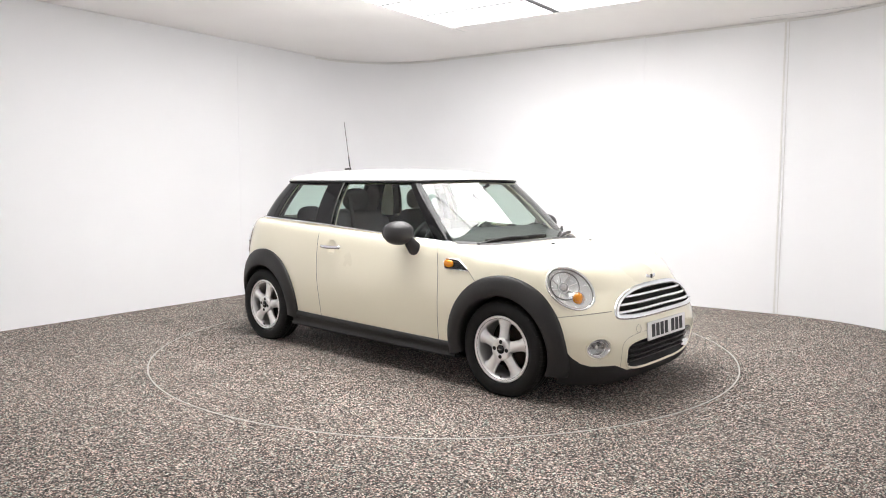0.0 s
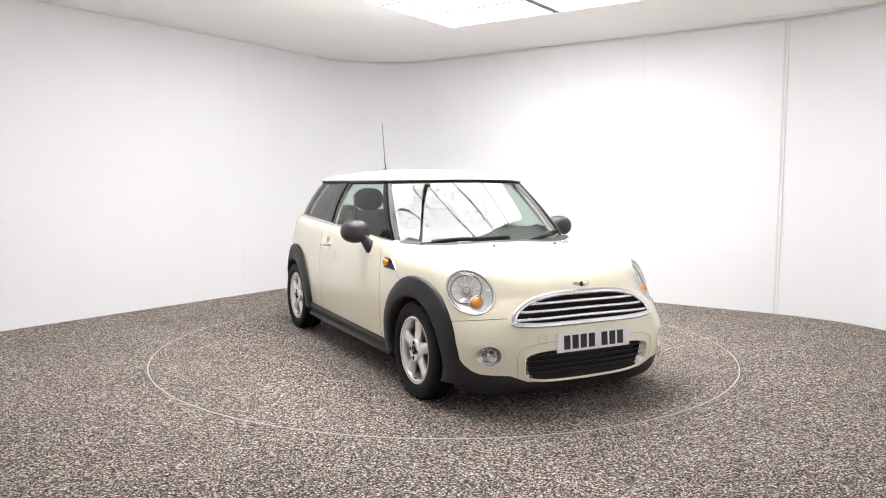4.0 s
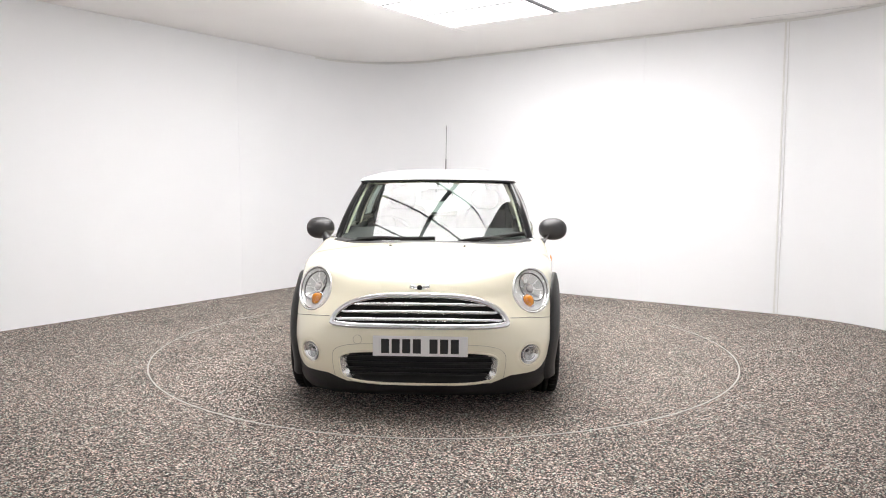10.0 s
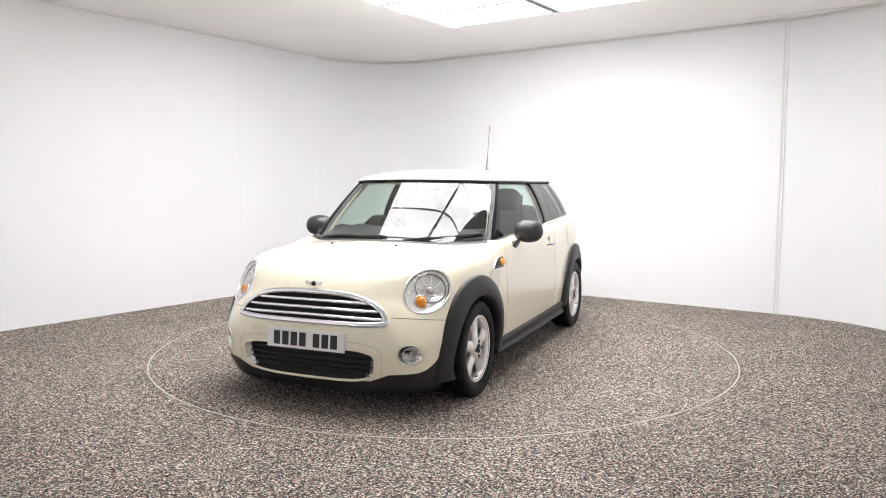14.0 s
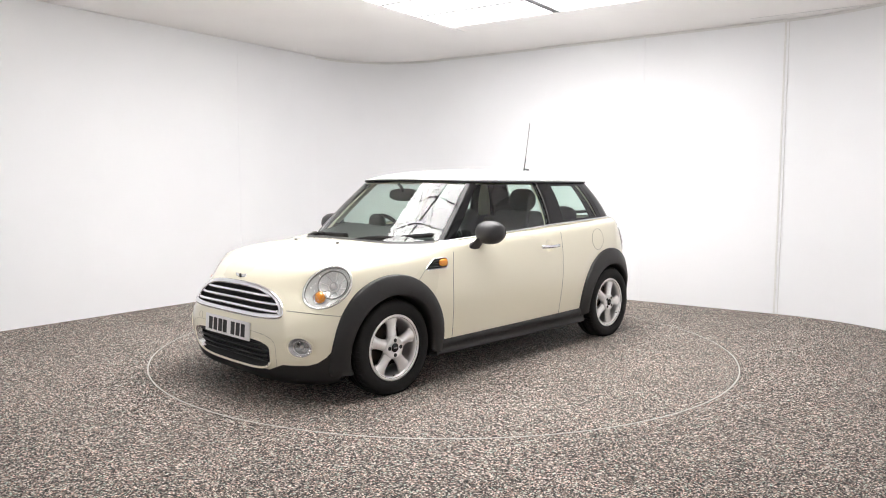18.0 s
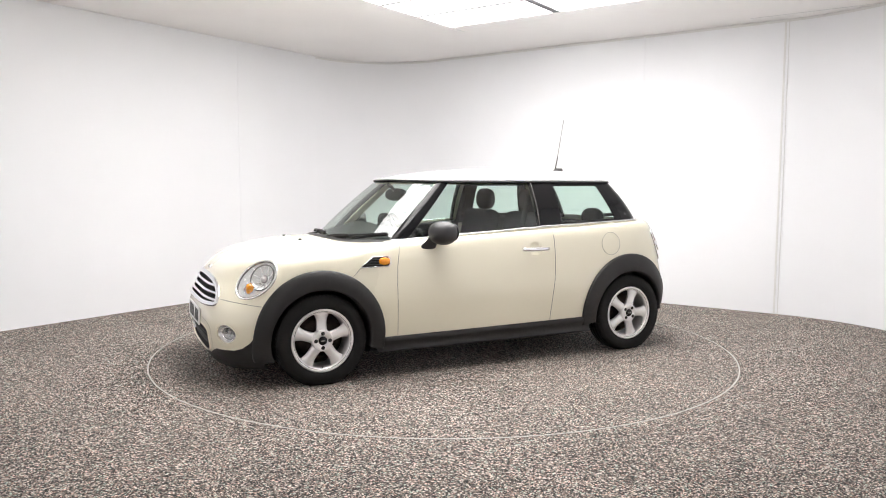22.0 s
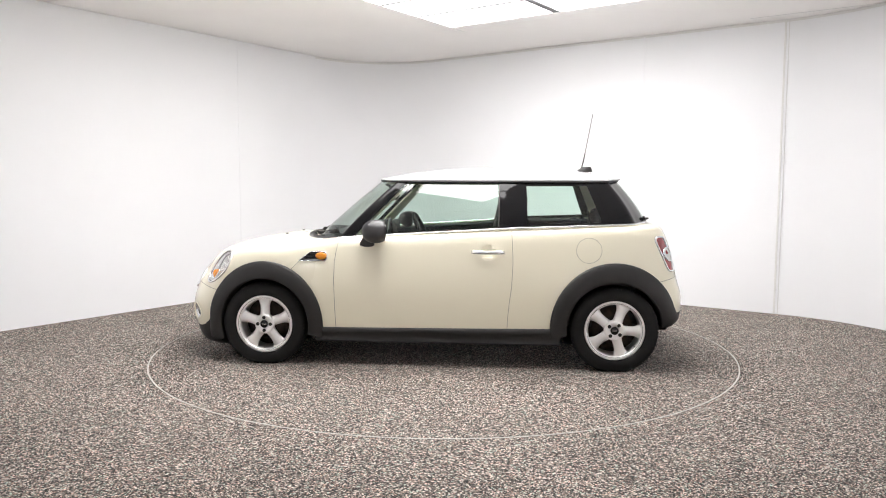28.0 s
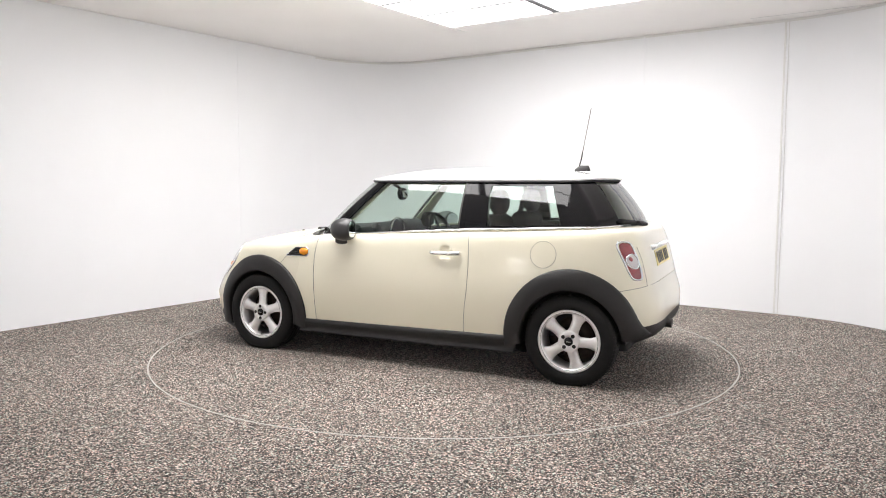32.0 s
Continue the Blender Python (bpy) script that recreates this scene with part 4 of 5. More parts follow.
for side in (1, -1):
    on_lamp = lamp_place(side)
    lamp = ring_on("headlamp", lamp_oval(0.001), on_lamp, 0.014, 0.009, LAMPRING, car, "round headlamp with chrome ring")
    ring_on("lamp_seal", lamp_oval(-0.0085), on_lamp, 0.0022, 0.0015, ALLOY_DARK, lamp, "thin grey seal")
    # cream collar between the ring and the wing
    V = []
    for k, (r, w) in enumerate(((0.96, 0.0), (1.05, 0.1), (1.10, 0.42), (1.16, 0.85), (1.235, 1.0))):
        A = np.array(lamp_oval(0.0, 60, r))
        V.append(lamp_place(side, 0.3 + 0.7 * w)(A[:, 0], A[:, 1], 0.0022 - 0.0014 * w))
    V = np.stack(V, 1).reshape(-1, 3)
    fixed_normals(mesh("lamp_collar", V, grid_faces(60, 5, wrap=True), PAINT, lamp, "cream collar round the lamp"))
    # main bowl, and the silver mask beside it
    bowl_c, bowl_r = (-0.026, 0.023), 0.088
    bowl = oval(*bowl_c, bowl_r, bowl_r, 48)
    dish_on("reflector", bowl_c, bowl, on_lamp, lambda r: -0.052 + 0.038 * r ** 2.2, REFLECT, lamp, "bright reflector bowl", 8)
    edge = lamp_oval(-0.009, 48)
    A = np.stack([np.array(bowl), np.array(bowl) * 0.5 + np.array(edge) * 0.5, np.array(edge)], 1)
    V = on_lamp(A[:, :, 0].ravel(), A[:, :, 1].ravel(), np.tile(np.array((-0.014, -0.012, -0.001)), 48))
    fixed_normals(mesh("lamp_mask", V, grid_faces(48, 3, wrap=True), REFLECT, lamp, "silver mask beside the bowl"))
    ring_on("bowl_rim", bowl, lambda a, b, o: on_lamp(a, b, o - 0.013), 0.005, 0.004, ALLOY_DARK, lamp, "dark rim of the bowl")
    p = on_lamp(bowl_c[0], bowl_c[1], -0.036)[0]
    part("main_bulb", blob_bm(p, (0.020, 0.020, 0.020), 2.0, 20, 10), CLEARW, lamp, "pale bulb cover")
    ring_on("bulb_bezel", oval(*bowl_c, 0.031, 0.031, 28), lambda a, b, o: on_lamp(a, b, o - 0.044), 0.006, 0.006, SILVER, lamp)
    for k in range(8):
        a = math.radians(12 + 45 * k)
        q0 = on_lamp(bowl_c[0] + 0.036 * math.cos(a), bowl_c[1] + 0.036 * math.sin(a), -0.043)[0]
        q1 = on_lamp(bowl_c[0] + 0.082 * math.cos(a), bowl_c[1] + 0.082 * math.sin(a), -0.020)[0]
        V, F = sweep([q0, q1], [(-0.002, -0.006), (0.002, -0.006), (0.002, 0.002), (-0.002, 0.002)], closed=False, ups=(1, 0, 0.3))
        mesh("reflector_fin", V, F, SILVER, lamp, smooth=False)
    amber_c = (0.040, -0.060)
    p = on_lamp(*amber_c, -0.012)[0]
    part("turn_signal", blob_bm(p, (0.027, 0.033, 0.036), 2.2, 24, 12), AMBER, lamp, "amber turn signal")
    ring_on("bulb_bezel", oval(*amber_c, 0.039, 0.041, 28), lambda a, b, o: on_lamp(a, b, o - 0.008), 0.006, 0.004, CHROME, lamp)
    dish_on("lens", (0, 0), edge, on_lamp, lambda r: 0.003 + 0.014 * (1 - r * r), LENS, lamp, "clear lens")
    # fog lamp
    fy, fz = side * 0.616, 0.346
    rim = oval(fy, fz, 0.058, 0.061, 36)
    fog = ring_on("fog_lamp", rim, laid_front, 0.007, 0.004, PAINT, car, "round fog lamp sunk in the bumper")
    small = oval(fy, fz, 0.055, 0.058, 36)
    skirt_on("lamp_flange", (fy, fz), rim, laid_front, 0.92, 1.54, PAINT, fog, "cream flange round the lamp")
    dish_on("fog_bowl", (fy, fz), small, laid_front, lambda r: -0.044 * (1 - r ** 3.0) - 0.002, LAMPRING, fog, "silver recess round the fog lamp")
    ly, lz = fy + side * 0.010, fz - 0.002
    sunk = lambda a, b, o: laid_front(a, b, o - 0.022)
    ring_on("fog_ring", oval(ly, lz, 0.040, 0.042, 32), sunk, 0.007, 0.010, CHROME, fog, "chrome ring")
    dish_on("fog_reflector", (ly, lz), oval(ly, lz, 0.038, 0.040, 32), sunk, lambda r: -0.018 * (1 - r * r), REFLECT_DIM, fog, "grey reflector")
    part("fog_bulb", blob_bm(sunk(ly, lz + 0.004, -0.006), (0.010, 0.012, 0.012), 2.0, 16, 8), CLEARW, fog, "pale bulb")
    part("bulb_shade", blob_bm(sunk(ly - side * 0.014, lz + 0.020, -0.004), (0.006, 0.016, 0.010), 2.2, 16, 8), GROOVE, fog, "black shade beside the bulb")
    dish_on("lens", (ly, lz), oval(ly, lz, 0.039, 0.041, 32), sunk, lambda r: 0.006 + 0.008 * (1 - r * r), LENS, fog, "clear lens")
    # tail lamp
    ty, tz = side * 0.668, 0.808
    tail_pts = oval(ty, tz, 0.042, 0.118, 44, side * 0.09, 4.0)
    place = lambda a, b, o: laid_front(a, b, o, -1)
    tail = ring_on("tail_lamp", tail_pts, place, 0.014, 0.010, CHROME, car, "upright tail lamp with chrome surround")
    tail_in = oval(ty, tz, 0.036, 0.111, 44, side * 0.09, 4.0)
    dish_on("red_lens", (ty, tz), tail_in, place, lambda r: 0.004 + 0.008 * (1 - r ** 3), RED, tail, "dark red lens")
    disc_pts = oval(ty, tz - 0.004, 0.034, 0.046, 28)
    ring_on("lens_ring", disc_pts, place, 0.006, 0.018, CHROME, tail, "chrome ring of the round lens")
    dish_on("round_lens", (ty, tz - 0.008), disc_pts, place, lambda r: 0.013 + 0.004 * (1 - r * r), CLEARW, tail, "pale round lens")
    dish_on("round_lens", (ty + side * 0.012, tz + 0.010), oval(ty + side * 0.012, tz + 0.010, 0.010, 0.014, 20), place, lambda r: 0.0175 + 0.002 * (1 - r * r), RED, tail, "small red round lens")
    seam = np.array([(0.735, TAIL_Z + 0.006), (0.66, TAIL_Z + 0.009), (0.585, TAIL_Z + 0.020), (0.578, TAIL_Z + 0.06), (0.577, tz), (0.592, tz + 0.085)])[2:]
    P = laid_front(side * seam[:, 0], seam[:, 1], 0.0004, -1)
    V, F = sweep(P, circle_section(0.0019, 6), closed=False, ups=[(0, 1, 0)] * len(P))
    mesh("panel_gap", V, F, GAPLINE, car, "fine dark shut line")


# ---- car: nose ----
def grille_top(y):
    return 0.522 + 0.150 * max(0.0, 1 - (abs(y) / 0.486) ** 3.2) ** 0.6


def grille_low(y):
    return 0.522 - 0.012 * max(0.0, 1 - (abs(y) / 0.486) ** 6) ** 0.5


outline = [(0.486 * math.cos(math.pi * k / 60), grille_top(0.486 * math.cos(math.pi * k / 60))) for k in range(61)]
outline += [(-0.486 * math.cos(math.pi * k / 60), grille_low(0.486 * math.cos(math.pi * k / 60))) for k in range(3, 58)]
grille = ring_on("radiator_grille", outline, laid_front, 0.032, 0.012, CHROME, car, "chrome-rimmed grille with bright slats")
dish_on("grille_back", (0, 0.585), [(y * 0.99, z) for y, z in outline], laid_front, lambda r: -0.055 * min(1, (1 - r) * 6) - 0.002, GROOVE, grille, "black grille opening", 6)
skirt_on("grille_flange", (0, 0.585), outline, laid_front, 0.97, 1.065, PAINT, grille, "cream flange round the grille")
for z, w in ((0.628, 0.374), (0.588, 0.438), (0.549, 0.466)):
    ys = np.linspace(-w, w, 40)
    P = laid_front(ys, z - 0.008 * (ys / 0.45) ** 2, -0.004)
    V, F = sweep(P, [(-0.007, -0.010), (0.003, -0.0095), (0.008, -0.004), (0.008, 0.004), (0.003, 0.0095), (-0.007, 0.010)], closed=False)
    mesh("slat", V, F, CHROME, grille, "bright metal slat")


def intake_outline(k=0.0, n=56):
    pts = []
    for i in range(n):
        a = 2 * math.pi * i / n
        c, s = math.cos(a), math.sin(a)
        u, v = math.copysign(abs(c) ** 0.36, c), math.copysign(abs(s) ** 0.5, s)
        y = (0.446 + k) * u * (1 - 0.055 * (1 - v) / 2)
        z = 0.285 + (0.086 + k) * v - 0.014 * (1 - v) / 2 * (1 - (y / 0.45) ** 2) + 0.0
        pts.append((y, z))
    return pts


intake = ring_on("lower_intake", intake_outline(0.004), laid_front, 0.012, 0.005, PAINT, car, "black lower intake in the front bumper")
dish_on("intake_back", (0, 0.285), intake_outline(0.0), laid_front, lambda r: -0.05 * min(1, (1 - r) * 14) - 0.002, GROOVE, intake, "black opening", 14)
rows = []
for grow, out in ((-0.003, -0.004), (0.006, 0.0012), (0.014, 0.0016), (0.021, 0.0004)):
    A = np.array(intake_outline(grow))
    A[:, 1] = np.maximum(A[:, 1], [valance_z(y) + 0.001 for y in A[:, 0]])
    rows.append(laid_front(A[:, 0], A[:, 1], np.float64(out)))
fixed_normals(mesh("intake_flange", np.stack(rows, 1).reshape(-1, 3), grid_faces(len(A), 4, wrap=True), PAINT, intake, "cream flange round the intake"))
for z, w in ((0.336, 0.398), (0.300, 0.408), (0.264, 0.402), (0.232, 0.382)):
    P = laid_front(np.linspace(-w, w, 30), z, -0.026)
    V, F = sweep(P, [(-0.008, -0.005), (0.008, -0.004), (0.008, 0.004), (-0.008, 0.005)], closed=False)
    mesh("intake_slat", V, F, PLASTIC, intake, "black plastic slat")
for side in (1, -1):
    # bright end wall of the recess, facing the middle
    ends = np.array(sorted((q for q in intake_outline(-0.002, 120) if q[0] * side > 0.385 and abs(q[1] - 0.283) < 0.079), key=lambda q: q[1]))
    rows = [laid_front(ends[:, 0] - side * d, ends[:, 1], 0.003 - 1.25 * d) for d in (0.0, 0.009, 0.018, 0.027)]
    fixed_normals(mesh("intake_corner", np.stack(rows, 1).reshape(-1, 3), grid_faces(len(ends), 4), LAMPRING, intake, "silver end of the recess"))
line = intake_outline(0.045)
k0 = next(i for i in range(len(line)) if line[i - 1][1] < 0.212 <= line[i][1])
line = [q for q in line[k0:] + line[:k0] if q[1] >= 0.212]
P = laid_front(*np.array(line).T)
V, F = sweep(P, circle_section(0.0011, 6), closed=False, ups=[(1, 0, 0)] * len(P))
mesh("bumper_line", V, F, GAPLINE, built["front_bumper"], "fine joint round the intake panel")
ring_on("tow_cover", oval(-0.335, 0.437, 0.024, 0.024, 28), laid_front, 0.0014, 0.0006, GAPLINE, built["front_bumper"], "fine round joint of a cover")


def number_plate(name, at, material, label, parent):
    base = part(name, box_bm(-0.005, 0.005, -0.26, 0.26, -0.0555, 0.0555, 0.004), material, parent, label, smooth=False, at=at)
    x, total = 0.0, []
    for group_n, gap in ((4, 0.033), (3, 0.0)):
        for k in range(group_n):
            total.append(x)
            x += 0.058
        x += gap
    x0 = -(x - 0.058 + 0.046) / 2
    for q in total:
        part("dark_bar", box_bm(0.0048, 0.0062, x0 + q, x0 + q + 0.044, -0.039, 0.039, 0.0005, 1), INK, base, smooth=False)
    return base


number_plate("number_plate", pose(1.916, 0.012, 0.406, 0, -4, 0), PLATEW, "white plate with dark bars", built["front_bumper"])
part("plate_holder", box_bm(1.88, 1.910, -0.24, 0.26, 0.355, 0.455, 0.003), PLASTIC, built["front_bumper"], smooth=False)
rear_plate_x = float(front_x(0.0, 0.795, -1)) + 0.002
number_plate("number_plate", pose(rear_plate_x, 0, 0.795, 0, -16, 180), PLATEY, "yellow plate with dark bars", built["tailgate"])
P = laid_front(np.linspace(-0.31, 0.31, 24), 0.868, -0.004, -1)
V, F = sweep(P, [(a * 1.0, b * 1.9) for a, b in circle_section(0.017, 12)], closed=False, ups=[(-1, 0, 0.3)] * 24)
mesh("boot_handle", V, F, ROOFP, built["tailgate"], "pale grip bar over the plate")

# winged badge as a plain shape
p = laid_front(0.0, 0.710, 0.004)
badge = part("bonnet_badge", blob_bm(p, (0.006, 0.015, 0.015), 2.2, 20, 10), GLOSSBLACK, built["bonnet"], "small dark round badge with silver wings")
for side in (1, -1):
    ys = np.linspace(0.012, 0.055, 8)
    P = laid_front(side * ys, 0.710 + 0.006 * (ys - 0.018) / 0.04, 0.003)
    V, F = sweep(P, [(-0.003, -0.011), (0.003, -0.010), (0.003, 0.009), (-0.003, 0.010)], closed=False)
    mesh("badge_wing", V, F, CHROME, badge, "silver wing")

# washer jets
for y in (0.235, -0.235):
    z = float(top_z(1.225, y))
    part("washer_jet", blob_bm((1.225, y, z + 0.003), (0.012, 0.009, 0.006), 2.5, 14, 8), PLASTIC, built["bonnet"], "small black washer jet")


# ---- car: flanks ----
for side in (1, -1):
    door = built["door_left" if side > 0 else "door_right"]
    # mirror
    shell_bm = blob_bm((0.412, side * 0.862, 0.960), (0.095, 0.102, 0.080), 2.25, 36, 20)
    for v in shell_bm.verts:
        v.co.x = max(v.co.x, 0.349 - 0.26 * (abs(v.co.y) - 0.862))
    head = part("door_mirror", shell_bm, MIRRORP, door, "dark grey plastic door mirror")
    neck = [((0.492, side * 0.742, 0.852), 0.050, 0.042), ((0.490, side * 0.775, 0.851), 0.054, 0.046), ((0.486, side * 0.792, 0.862), 0.052, 0.044), ((0.478, side * 0.808, 0.886), 0.046, 0.040), ((0.462, side * 0.822, 0.915), 0.042, 0.034), ((0.446, side * 0.840, 0.935), 0.038, 0.030)]
    V = [(c[0] + a * math.cos(q), c[1] + 0.35 * b * math.sin(q), c[2] + b * math.sin(q)) for c, a, b in neck for q in np.linspace(0, 2 * math.pi, 25)[:-1]]
    F = [(r * 24 + k, r * 24 + (k + 1) % 24, (r + 1) * 24 + (k + 1) % 24, (r + 1) * 24 + k) for r in range(5) for k in range(24)] + [tuple(range(24))]
    mesh("mirror_arm", V, F if side < 0 else [f[::-1] for f in F], MIRRORP, head)
    glass_bm = blob_bm((0.3485, side * 0.860, 0.962), (0.0025, 0.076, 0.059), 2.4, 28, 12)
    for v in glass_bm.verts:
        v.co.x -= 0.26 * (abs(v.co.y) - 0.862)
    part("mirror_glass", glass_bm, MIRRORG, head, "mirror glass")
    # handle
    xs = np.linspace(-0.472, -0.252, 22)
    P = laid_side(xs, 0.818 + 0.004 * np.sin((xs + 0.25) * 14), side, 0.006 + 0.030 * np.abs(np.sin(np.pi * np.clip((xs + 0.472) / 0.22, 0, 1))) ** 0.45)
    V, F = sweep(P, [(a * 0.9, b * 1.25) for a, b in circle_section(0.0105, 12)], closed=False)
    mesh("door_handle", V, F, CHROME, door, "chrome door handle")
    dish_on("handle_cup", (-0.362, 0.818), oval(-0.362, 0.818, 0.080, 0.078, 48), lambda a, b, o: laid_side(a, b, side, o), lambda r: 0.0006 if r > 0.68 else 0.0006 - 0.018 * (1 - (r / 0.68) ** 2) ** 0.8, PAINT, door, "shallow round grip recess", 14)
    # side indicator grille
    quad = [(0.978, 0.744), (0.890, 0.809), (0.790, 0.812), (0.772, 0.795), (0.770, 0.765), (0.786, 0.746)]
    pts = []
    for (a, b), (c, d) in zip(quad, quad[1:] + quad[:1]):
        pts += [(a + (c - a) * k / 6, b + (d - b) * k / 6) for k in range(6)]
    place = lambda a, b, o: laid_side(a, b, side, o)
    vent = ring_on("side_indicator", pts, place, 0.007, 0.006, CHROME, car, "black side vent with amber lamp and chrome edge")
    dish_on("vent_panel", (0.865, 0.776), pts, place, lambda r: 0.003, GLOSSBLACK, vent, "black vent panel", 5)
    for z, x0, x1 in ((0.792, 0.80, 0.905), (0.776, 0.80, 0.925), (0.760, 0.80, 0.946)):
        V, F = sweep(laid_side(np.linspace(x0, x1, 8), z, side, 0.006), [(-0.003, -0.003), (0.003, -0.003), (0.003, 0.003), (-0.003, 0.003)], closed=False)
        mesh("vent_slat", V, F, PLASTIC, vent)
    V, F = sweep(laid_side(np.array((0.974, 0.995, 1.015, 1.032)), np.array((0.742, 0.720, 0.700, 0.685)), side, 0.0006), circle_section(0.0018, 6), closed=False, ups=[(0, 1, 0)] * 4)
    mesh("panel_gap", V, F, GAPLINE, car, "fine dark shut line")
    c = laid_side(0.812, 0.780, side, 0.008)
    part("amber_lamp", blob_bm(c, (0.040, 0.014, 0.025), 2.2, 26, 14), AMBER, vent, "amber side repeater")
c_in = lambda a, b, o: laid_side(a, b, 1, o)
fuel = dish_on("fuel_flap", (-1.052, 0.836), oval(-1.052, 0.836, 0.083, 0.083, 48), c_in, lambda r: 0.002 + 0.001 * (1 - r * r), PAINT, built["quarter_left"], "round cream fuel flap", 4)
ring_on("flap_gap", oval(-1.052, 0.836, 0.086, 0.086, 56), c_in, 0.0024, 0.0010, GAPLINE, fuel, "fine dark joint")

# ---- car: top things ----
V = []
for h, x0, x1, w in ((-0.012, -1.150, -1.030, 0.024), (0.003, -1.148, -1.034, 0.023), (0.012, -1.143, -1.046, 0.019), (0.022, -1.140, -1.062, 0.013), (0.028, -1.138, -1.074, 0.010), (0.030, -1.134, -1.080, 0.004)):
    z = float(ROOF_TOP(-1.085)) + h
    V += [(x0 + (x1 - x0) * (1 + math.cos(a)) / 2, w * math.copysign(abs(math.sin(a)) ** 0.8, math.sin(a)), z) for a in np.linspace(0, 2 * math.pi, 25)[:-1]]
n_ring = 24
F = [(r * n_ring + k, r * n_ring + (k + 1) % n_ring, (r + 1) * n_ring + (k + 1) % n_ring, (r + 1) * n_ring + k) for r in range(5) for k in range(n_ring)]
base = mesh("aerial", V, F + [tuple(range(5 * n_ring, 6 * n_ring))], PLASTIC, car, "black roof aerial with thin mast")
V, F = sweep([(-1.066, 0, 1.415), (-1.080, 0, 1.47), (-1.090, 0, 1.525)], circle_section(0.0052, 8), closed=False, ups=(1, 0, 0.15))
mesh("mast_foot", V, F, PLASTIC, base, "black sleeve of the mast")
V, F = sweep([(-1.089, 0, 1.520), (-1.118, 0, 1.68), (-1.146, 0, 1.835)], circle_section(0.0026, 8), closed=False, ups=(1, 0, 0.15))
mesh("mast", V, F, MIRRORP, base, "thin grey mast")


def wiper(name, pivot, tip, lift, blade_from, blade_to, parent):
    """Arm and blade lying on a screen; places are (s, t, side) on the greenhouse."""
    P = [np.array(pivot) + (np.array(tip) - np.array(pivot)) * k / 8 + np.array((0, 0, lift * math.sin(math.pi * k / 8))) for k in range(9)]
    V, F = sweep(P, [(-0.010, -0.004), (0.010, -0.004), (0.008, 0.010), (-0.008, 0.010)], closed=False)
    arm = mesh(name, V, F, PLASTIC, parent, "black wiper")
    V, F = sweep([np.array(blade_from) + (np.array(blade_to) - np.array(blade_from)) * k / 10 for k in range(11)], [(-0.012, -0.012), (0.012, -0.012), (0.006, 0.014), (-0.006, 0.014)], closed=False)
    mesh("blade", V, F, RUBBER, arm)
    part("pivot_cap", blob_bm(pivot, (0.018, 0.018, 0.018), 2.2, 16, 8), PLASTIC, arm)
    return arm


def on_screen(s, t, side, out):
    return tuple(cabin(s, t, side, out))


wiper("windscreen_wiper", on_screen(2.3, 0.035, -1, 0.035), on_screen(0.75, 0.13, -1, 0.045), 0.016, on_screen(2.05, 0.10, -1, 0.024), on_screen(0.12, 0.15, 1, 0.024), car)
wiper("windscreen_wiper", on_screen(0.25, 0.035, 1, 0.035), on_screen(1.7, 0.13, 1, 0.045), 0.016, on_screen(0.75, 0.095, 1, 0.024), on_screen(2.72, 0.165, 1, 0.024), car)
wiper("rear_wiper", on_screen(11, 0.02, 1, 0.020), on_screen(10.45, 0.10, 1, 0.022), 0.006, on_screen(10.85, 0.07, 1, 0.014), on_screen(9.75, 0.17, 1, 0.014), built["tailgate"])

# exhaust
V, F = lathe([(0.024, -0.10), (0.031, -0.10), (0.033, 0.0), (0.031, 0.006), (0.028, 0.004), (0.026, -0.09)], 28)
mesh("exhaust", [(-1.772 - y, x + 0.16, z + 0.345) for x, y, z in V], F, ALLOY_DARK, car, "dark exhaust end under the rear bumper")

# ---- car: cabin ----
def seat(x, y, label):
    s = part("front_seat", box_bm(x - 0.02, x + 0.50, y - 0.24, y + 0.24, 0.34, 0.54, 0.06, 3), FABRIC, car, label)
    part("backrest", box_bm(-0.07, 0.07, -0.24, 0.24, 0.0, 0.63, 0.06, 3), FABRIC, s, at=pose(x - 0.02, y, 0.46, 0, -14, 0))
    head = part("headrest", blob_bm((x - 0.195, y, 1.160), (0.055, 0.125, 0.092), 2.5, 28, 16), FABRIC, s)
    for dy in (0.06, -0.06):
        V, F = sweep([(x - 0.16, y + dy, 1.02), (x - 0.18, y + dy, 1.10)], circle_section(0.007, 8), closed=False, ups=(1, 0, 0))
        mesh("post", V, F, CHROME, head)
    return s


seat(-0.39, 0.36, "dark cloth front seat")
seat(-0.39, -0.36, "dark cloth front seat")
bench = part("rear_seat", box_bm(-1.15, -0.72, -0.60, 0.60, 0.38, 0.56, 0.05, 3), FABRIC, car, "dark cloth rear bench")
part("backrest", box_bm(-0.06, 0.06, -0.60, 0.60, 0.0, 0.52, 0.05, 3), FABRIC, bench, at=pose(-1.12, 0, 0.48, 0, -14, 0))
for y in (0.33, -0.33):
    part("headrest", blob_bm((-1.22, y, 1.01), (0.05, 0.13, 0.085), 2.4, 28, 16), FABRIC, bench)
part("parcel_shelf", box_bm(-1.52, -1.26, -0.58, 0.58, 0.94, 0.965, 0.01), TRIMDARK, car)
V, F = [], None
dash_prof = [(0.98, 0.885), (0.86, 0.925), (0.72, 0.955), (0.58, 0.975), (0.50, 0.965), (0.47, 0.92), (0.50, 0.80), (0.55, 0.60)]
ys = np.linspace(-0.66, 0.66, 24)
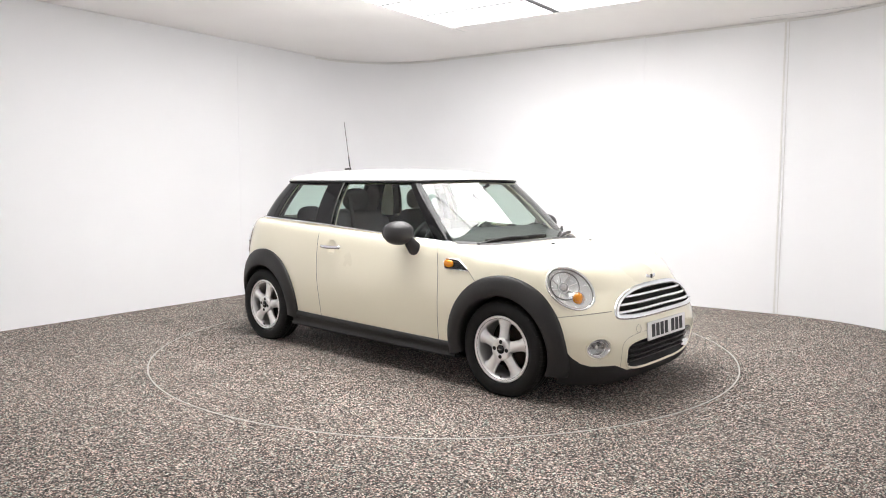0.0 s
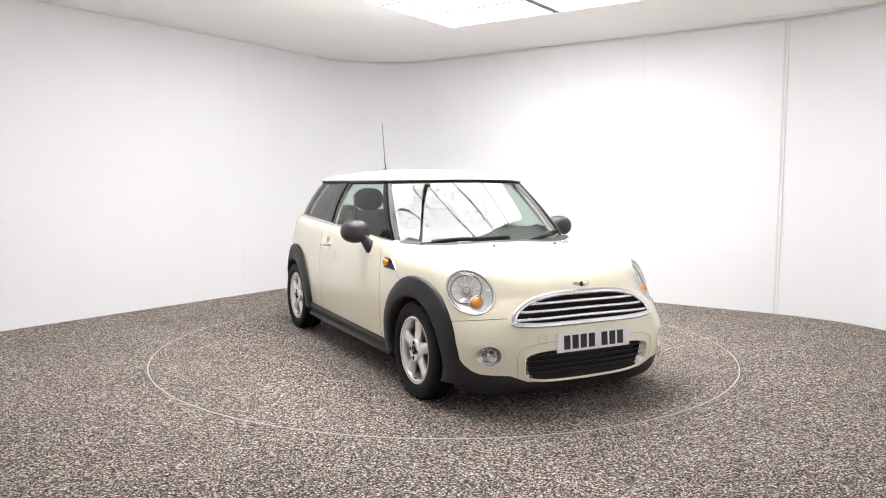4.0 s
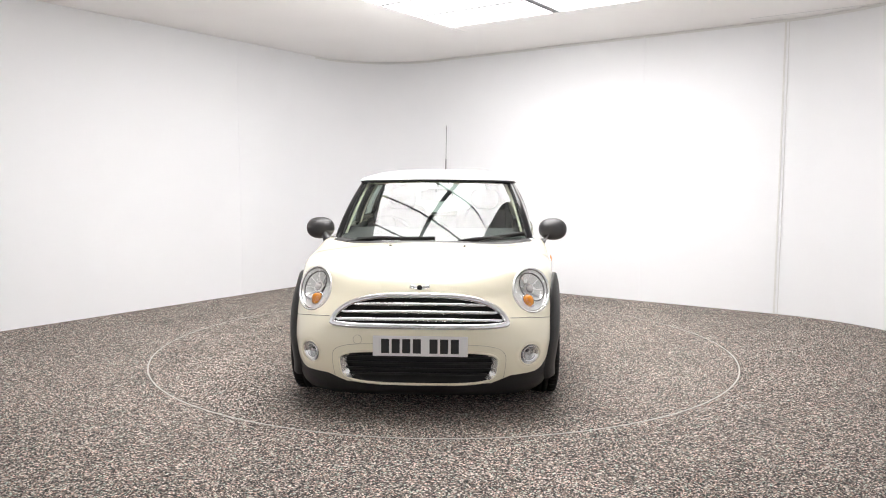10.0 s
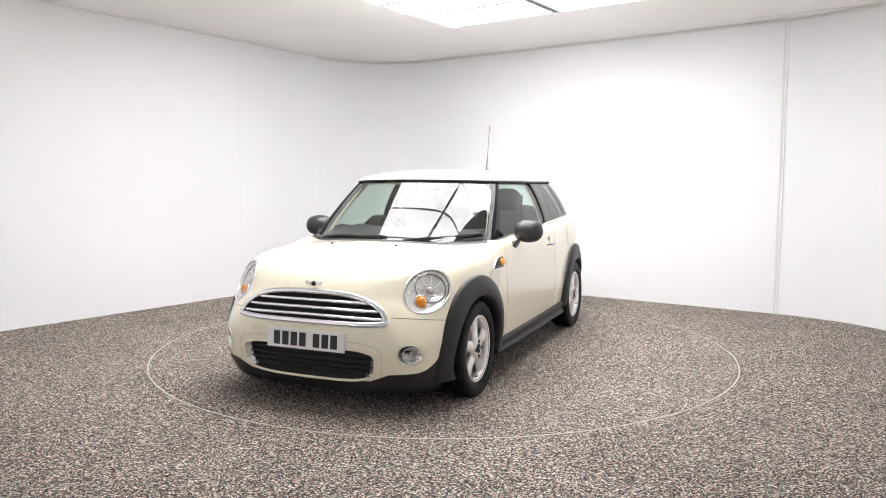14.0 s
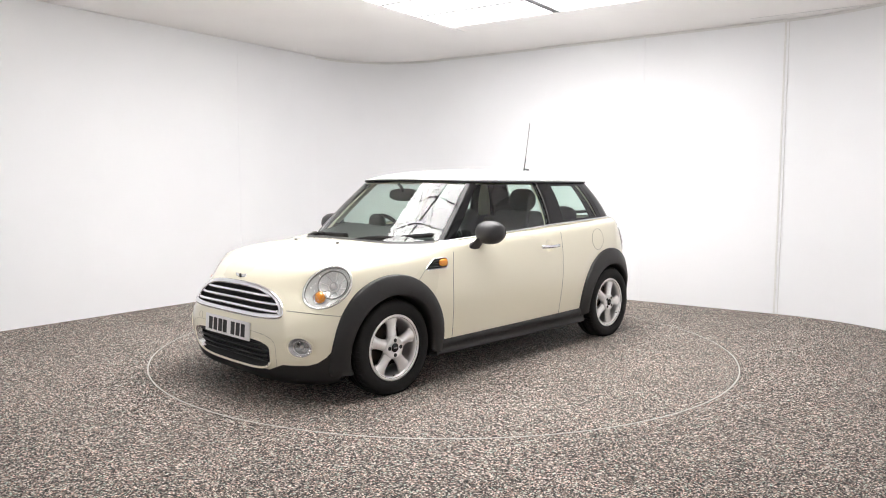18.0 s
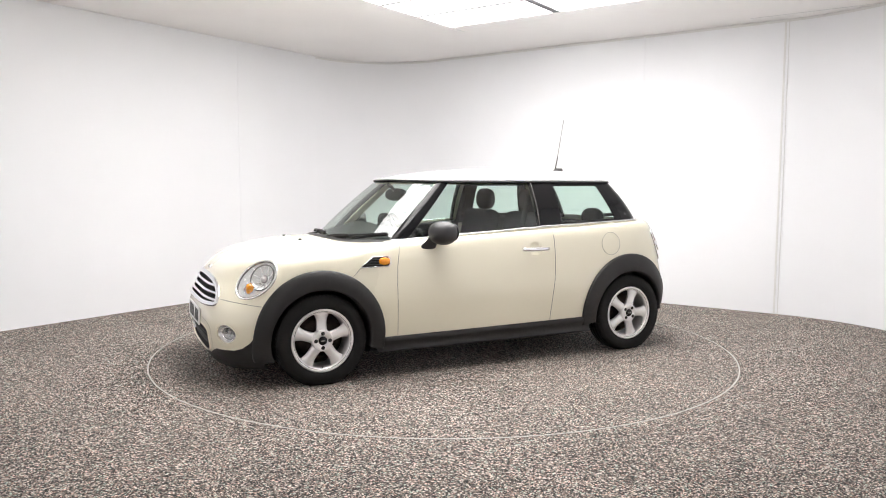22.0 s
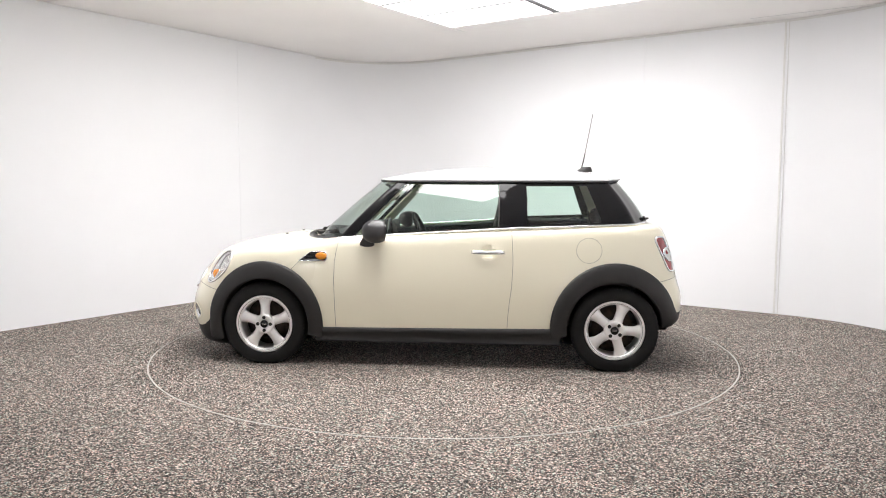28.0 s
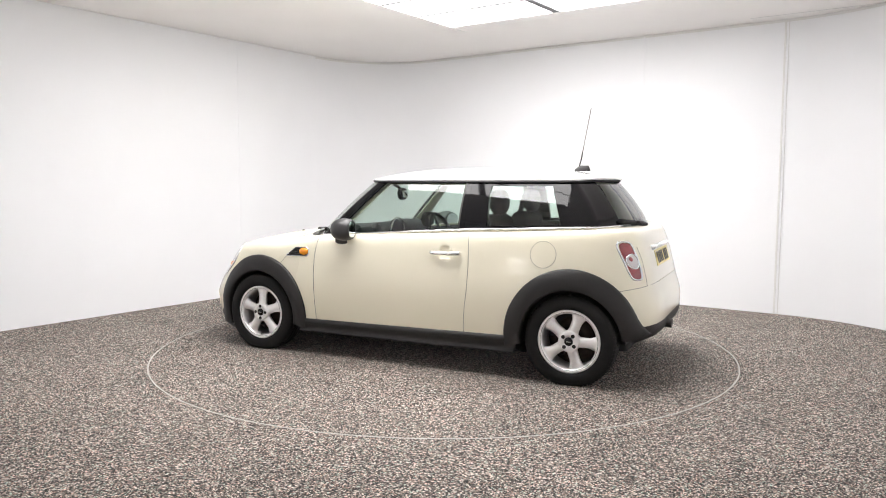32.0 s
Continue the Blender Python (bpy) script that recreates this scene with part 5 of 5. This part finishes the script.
for y in ys:
    k = max(0.0, 1 - (abs(y) / 0.70) ** 6)
    for x, z in dash_prof:
        V.append((x - 0.20 * (abs(y) / 0.66) ** 3 * (x > 0.6), y, z + 0.012 * math.exp(-((y + 0.36) / 0.12) ** 2)))
dash = mesh("dashboard", V, grid_faces(len(ys), len(dash_prof)), TRIMDARK, car, "dark dashboard")
part("centre_dial", blob_bm((0.475, 0, 0.90), (0.03, 0.105, 0.105), 2.0, 32, 16), TRIMDARK, dash, "round centre dial")
V, F = lathe([(0.105, 0), (0.112, 0.012), (0.118, 0)], 40)
mesh("dial_ring", [(0.455 - y, x, 0.90 + z) for x, y, z in V], F, CHROME, dash, "chrome dial ring")
for y in (0.60, -0.60, 0.30, -0.12):
    V, F = lathe([(0.001, 0.0), (0.042, 0.0), (0.048, 0.012), (0.055, 0.010), (0.055, -0.03)], 32)
    mesh("air_vent", [(0.475 - y1, x + y, 0.925 + z) for x, y1, z in V], F, TRIMDARK, dash, "round air vent")
part("instrument", blob_bm((0.36, -0.37, 0.985), (0.05, 0.07, 0.065), 2.4, 24, 12), TRIMDARK, dash, "round rev counter pod")
ring = [(0.185 * math.cos(2 * math.pi * k / 40), 0.185 * math.sin(2 * math.pi * k / 40), 0) for k in range(40)]
tilt = pose(0.225, -0.37, 0.865, 0, -66, 0)
V, F = sweep(ring, circle_section(0.015, 10), closed=True)
wheel_rim = mesh("steering_wheel", V, F, TRIMDARK, car, "dark steering wheel", at=tilt)
part("boss", blob_bm((0, 0, -0.01), (0.06, 0.06, 0.025), 2.4, 24, 12), TRIMDARK, wheel_rim)
for a in (0, 180, 270):
    c, s = math.cos(math.radians(a + 90)), math.sin(math.radians(a + 90))
    V, F = sweep([(0.04 * c, 0.04 * s, -0.008), (0.18 * c, 0.18 * s, 0)], [(-0.014, -0.006), (0.014, -0.006), (0.014, 0.006), (-0.014, 0.006)], closed=False)
    mesh("wheel_spoke", V, F, ALLOY_DARK, wheel_rim)
mirror = part("interior_mirror", blob_bm((0, 0, 0), (0.026, 0.130, 0.048), 2.6, 28, 14), TRIMDARK, car, "dark interior mirror", at=pose(0.405, 0.0, 1.205, 0, 0, 15))
V, F = sweep([(0.005, 0, 0.015), (0.035, 0, 0.055), (0.075, 0, 0.080)], circle_section(0.012, 10), closed=False, ups=(1, 0, 0))
mesh("mirror_stalk", V, F, TRIMDARK, mirror)
part("mirror_glass", blob_bm((-0.020, 0.0, 0.0), (0.008, 0.104, 0.032), 3.0, 24, 10), MIRRORG, mirror)
for side in (1, -1):
    door = built["door_left" if side > 0 else "door_right"]
    card = box_bm(-0.47, 0.69, min(side * 0.64, side * 0.70), max(side * 0.64, side * 0.70), 0.32, 0.975, 0.02)
    for v in card.verts:
        if v.co.z > 0.6:
            v.co.z += float(waist_z(v.co.x)) + 0.012 - 0.975
    part("door_card", card, TRIMDARK, door, "dark door lining")
    part("side_lining", box_bm(-1.40, -0.52, min(side * 0.60, side * 0.66), max(side * 0.60, side * 0.66), 0.32, 0.99, 0.02), TRIMDARK, car, "dark side lining")
    V, F = sweep([(-0.40, side * 0.545, 0.95), (-0.43, side * 0.54, 1.08), (-0.46, side * 0.535, 1.20)], [(-0.022, -0.002), (0.022, -0.002), (0.022, 0.002), (-0.022, 0.002)], closed=False, ups=(0, 1, 0))
    mesh("seat_belt", V, F, TRIMDARK, car, "dark seat belt")
    part("sun_visor", box_bm(0.24, 0.40, min(side * 0.12, side * 0.46), max(side * 0.12, side * 0.46), 1.285, 1.297, 0.004), CREAMTRIM, car, "cream sun visor")
part("cabin_floor", box_bm(-1.5, 0.95, -0.66, 0.66, 0.28, 0.33, 0.02), TRIMDARK, car, "dark carpet")
part("bulkhead", box_bm(0.93, 0.97, -0.6, 0.6, 0.3, 0.87, 0.01), TRIMDARK, car)


# ---- what moves: the turntable and the car on it ----
def motions():
    start, rate = -41.93, -5.107
    off = Vector((0.0102, 0.0403, 0))
    rows_t, rows_c = [], []
    for k in range(33):
        t = float(k)
        turn = Matrix.Rotation(radians(start + rate * t), 4, "Z")
        rows_t.append((t, turn))
        rows_c.append((t, turn @ Matrix.Translation(-off)))
    walk(turntable, rows_t)
    walk(car, rows_c)


motions()
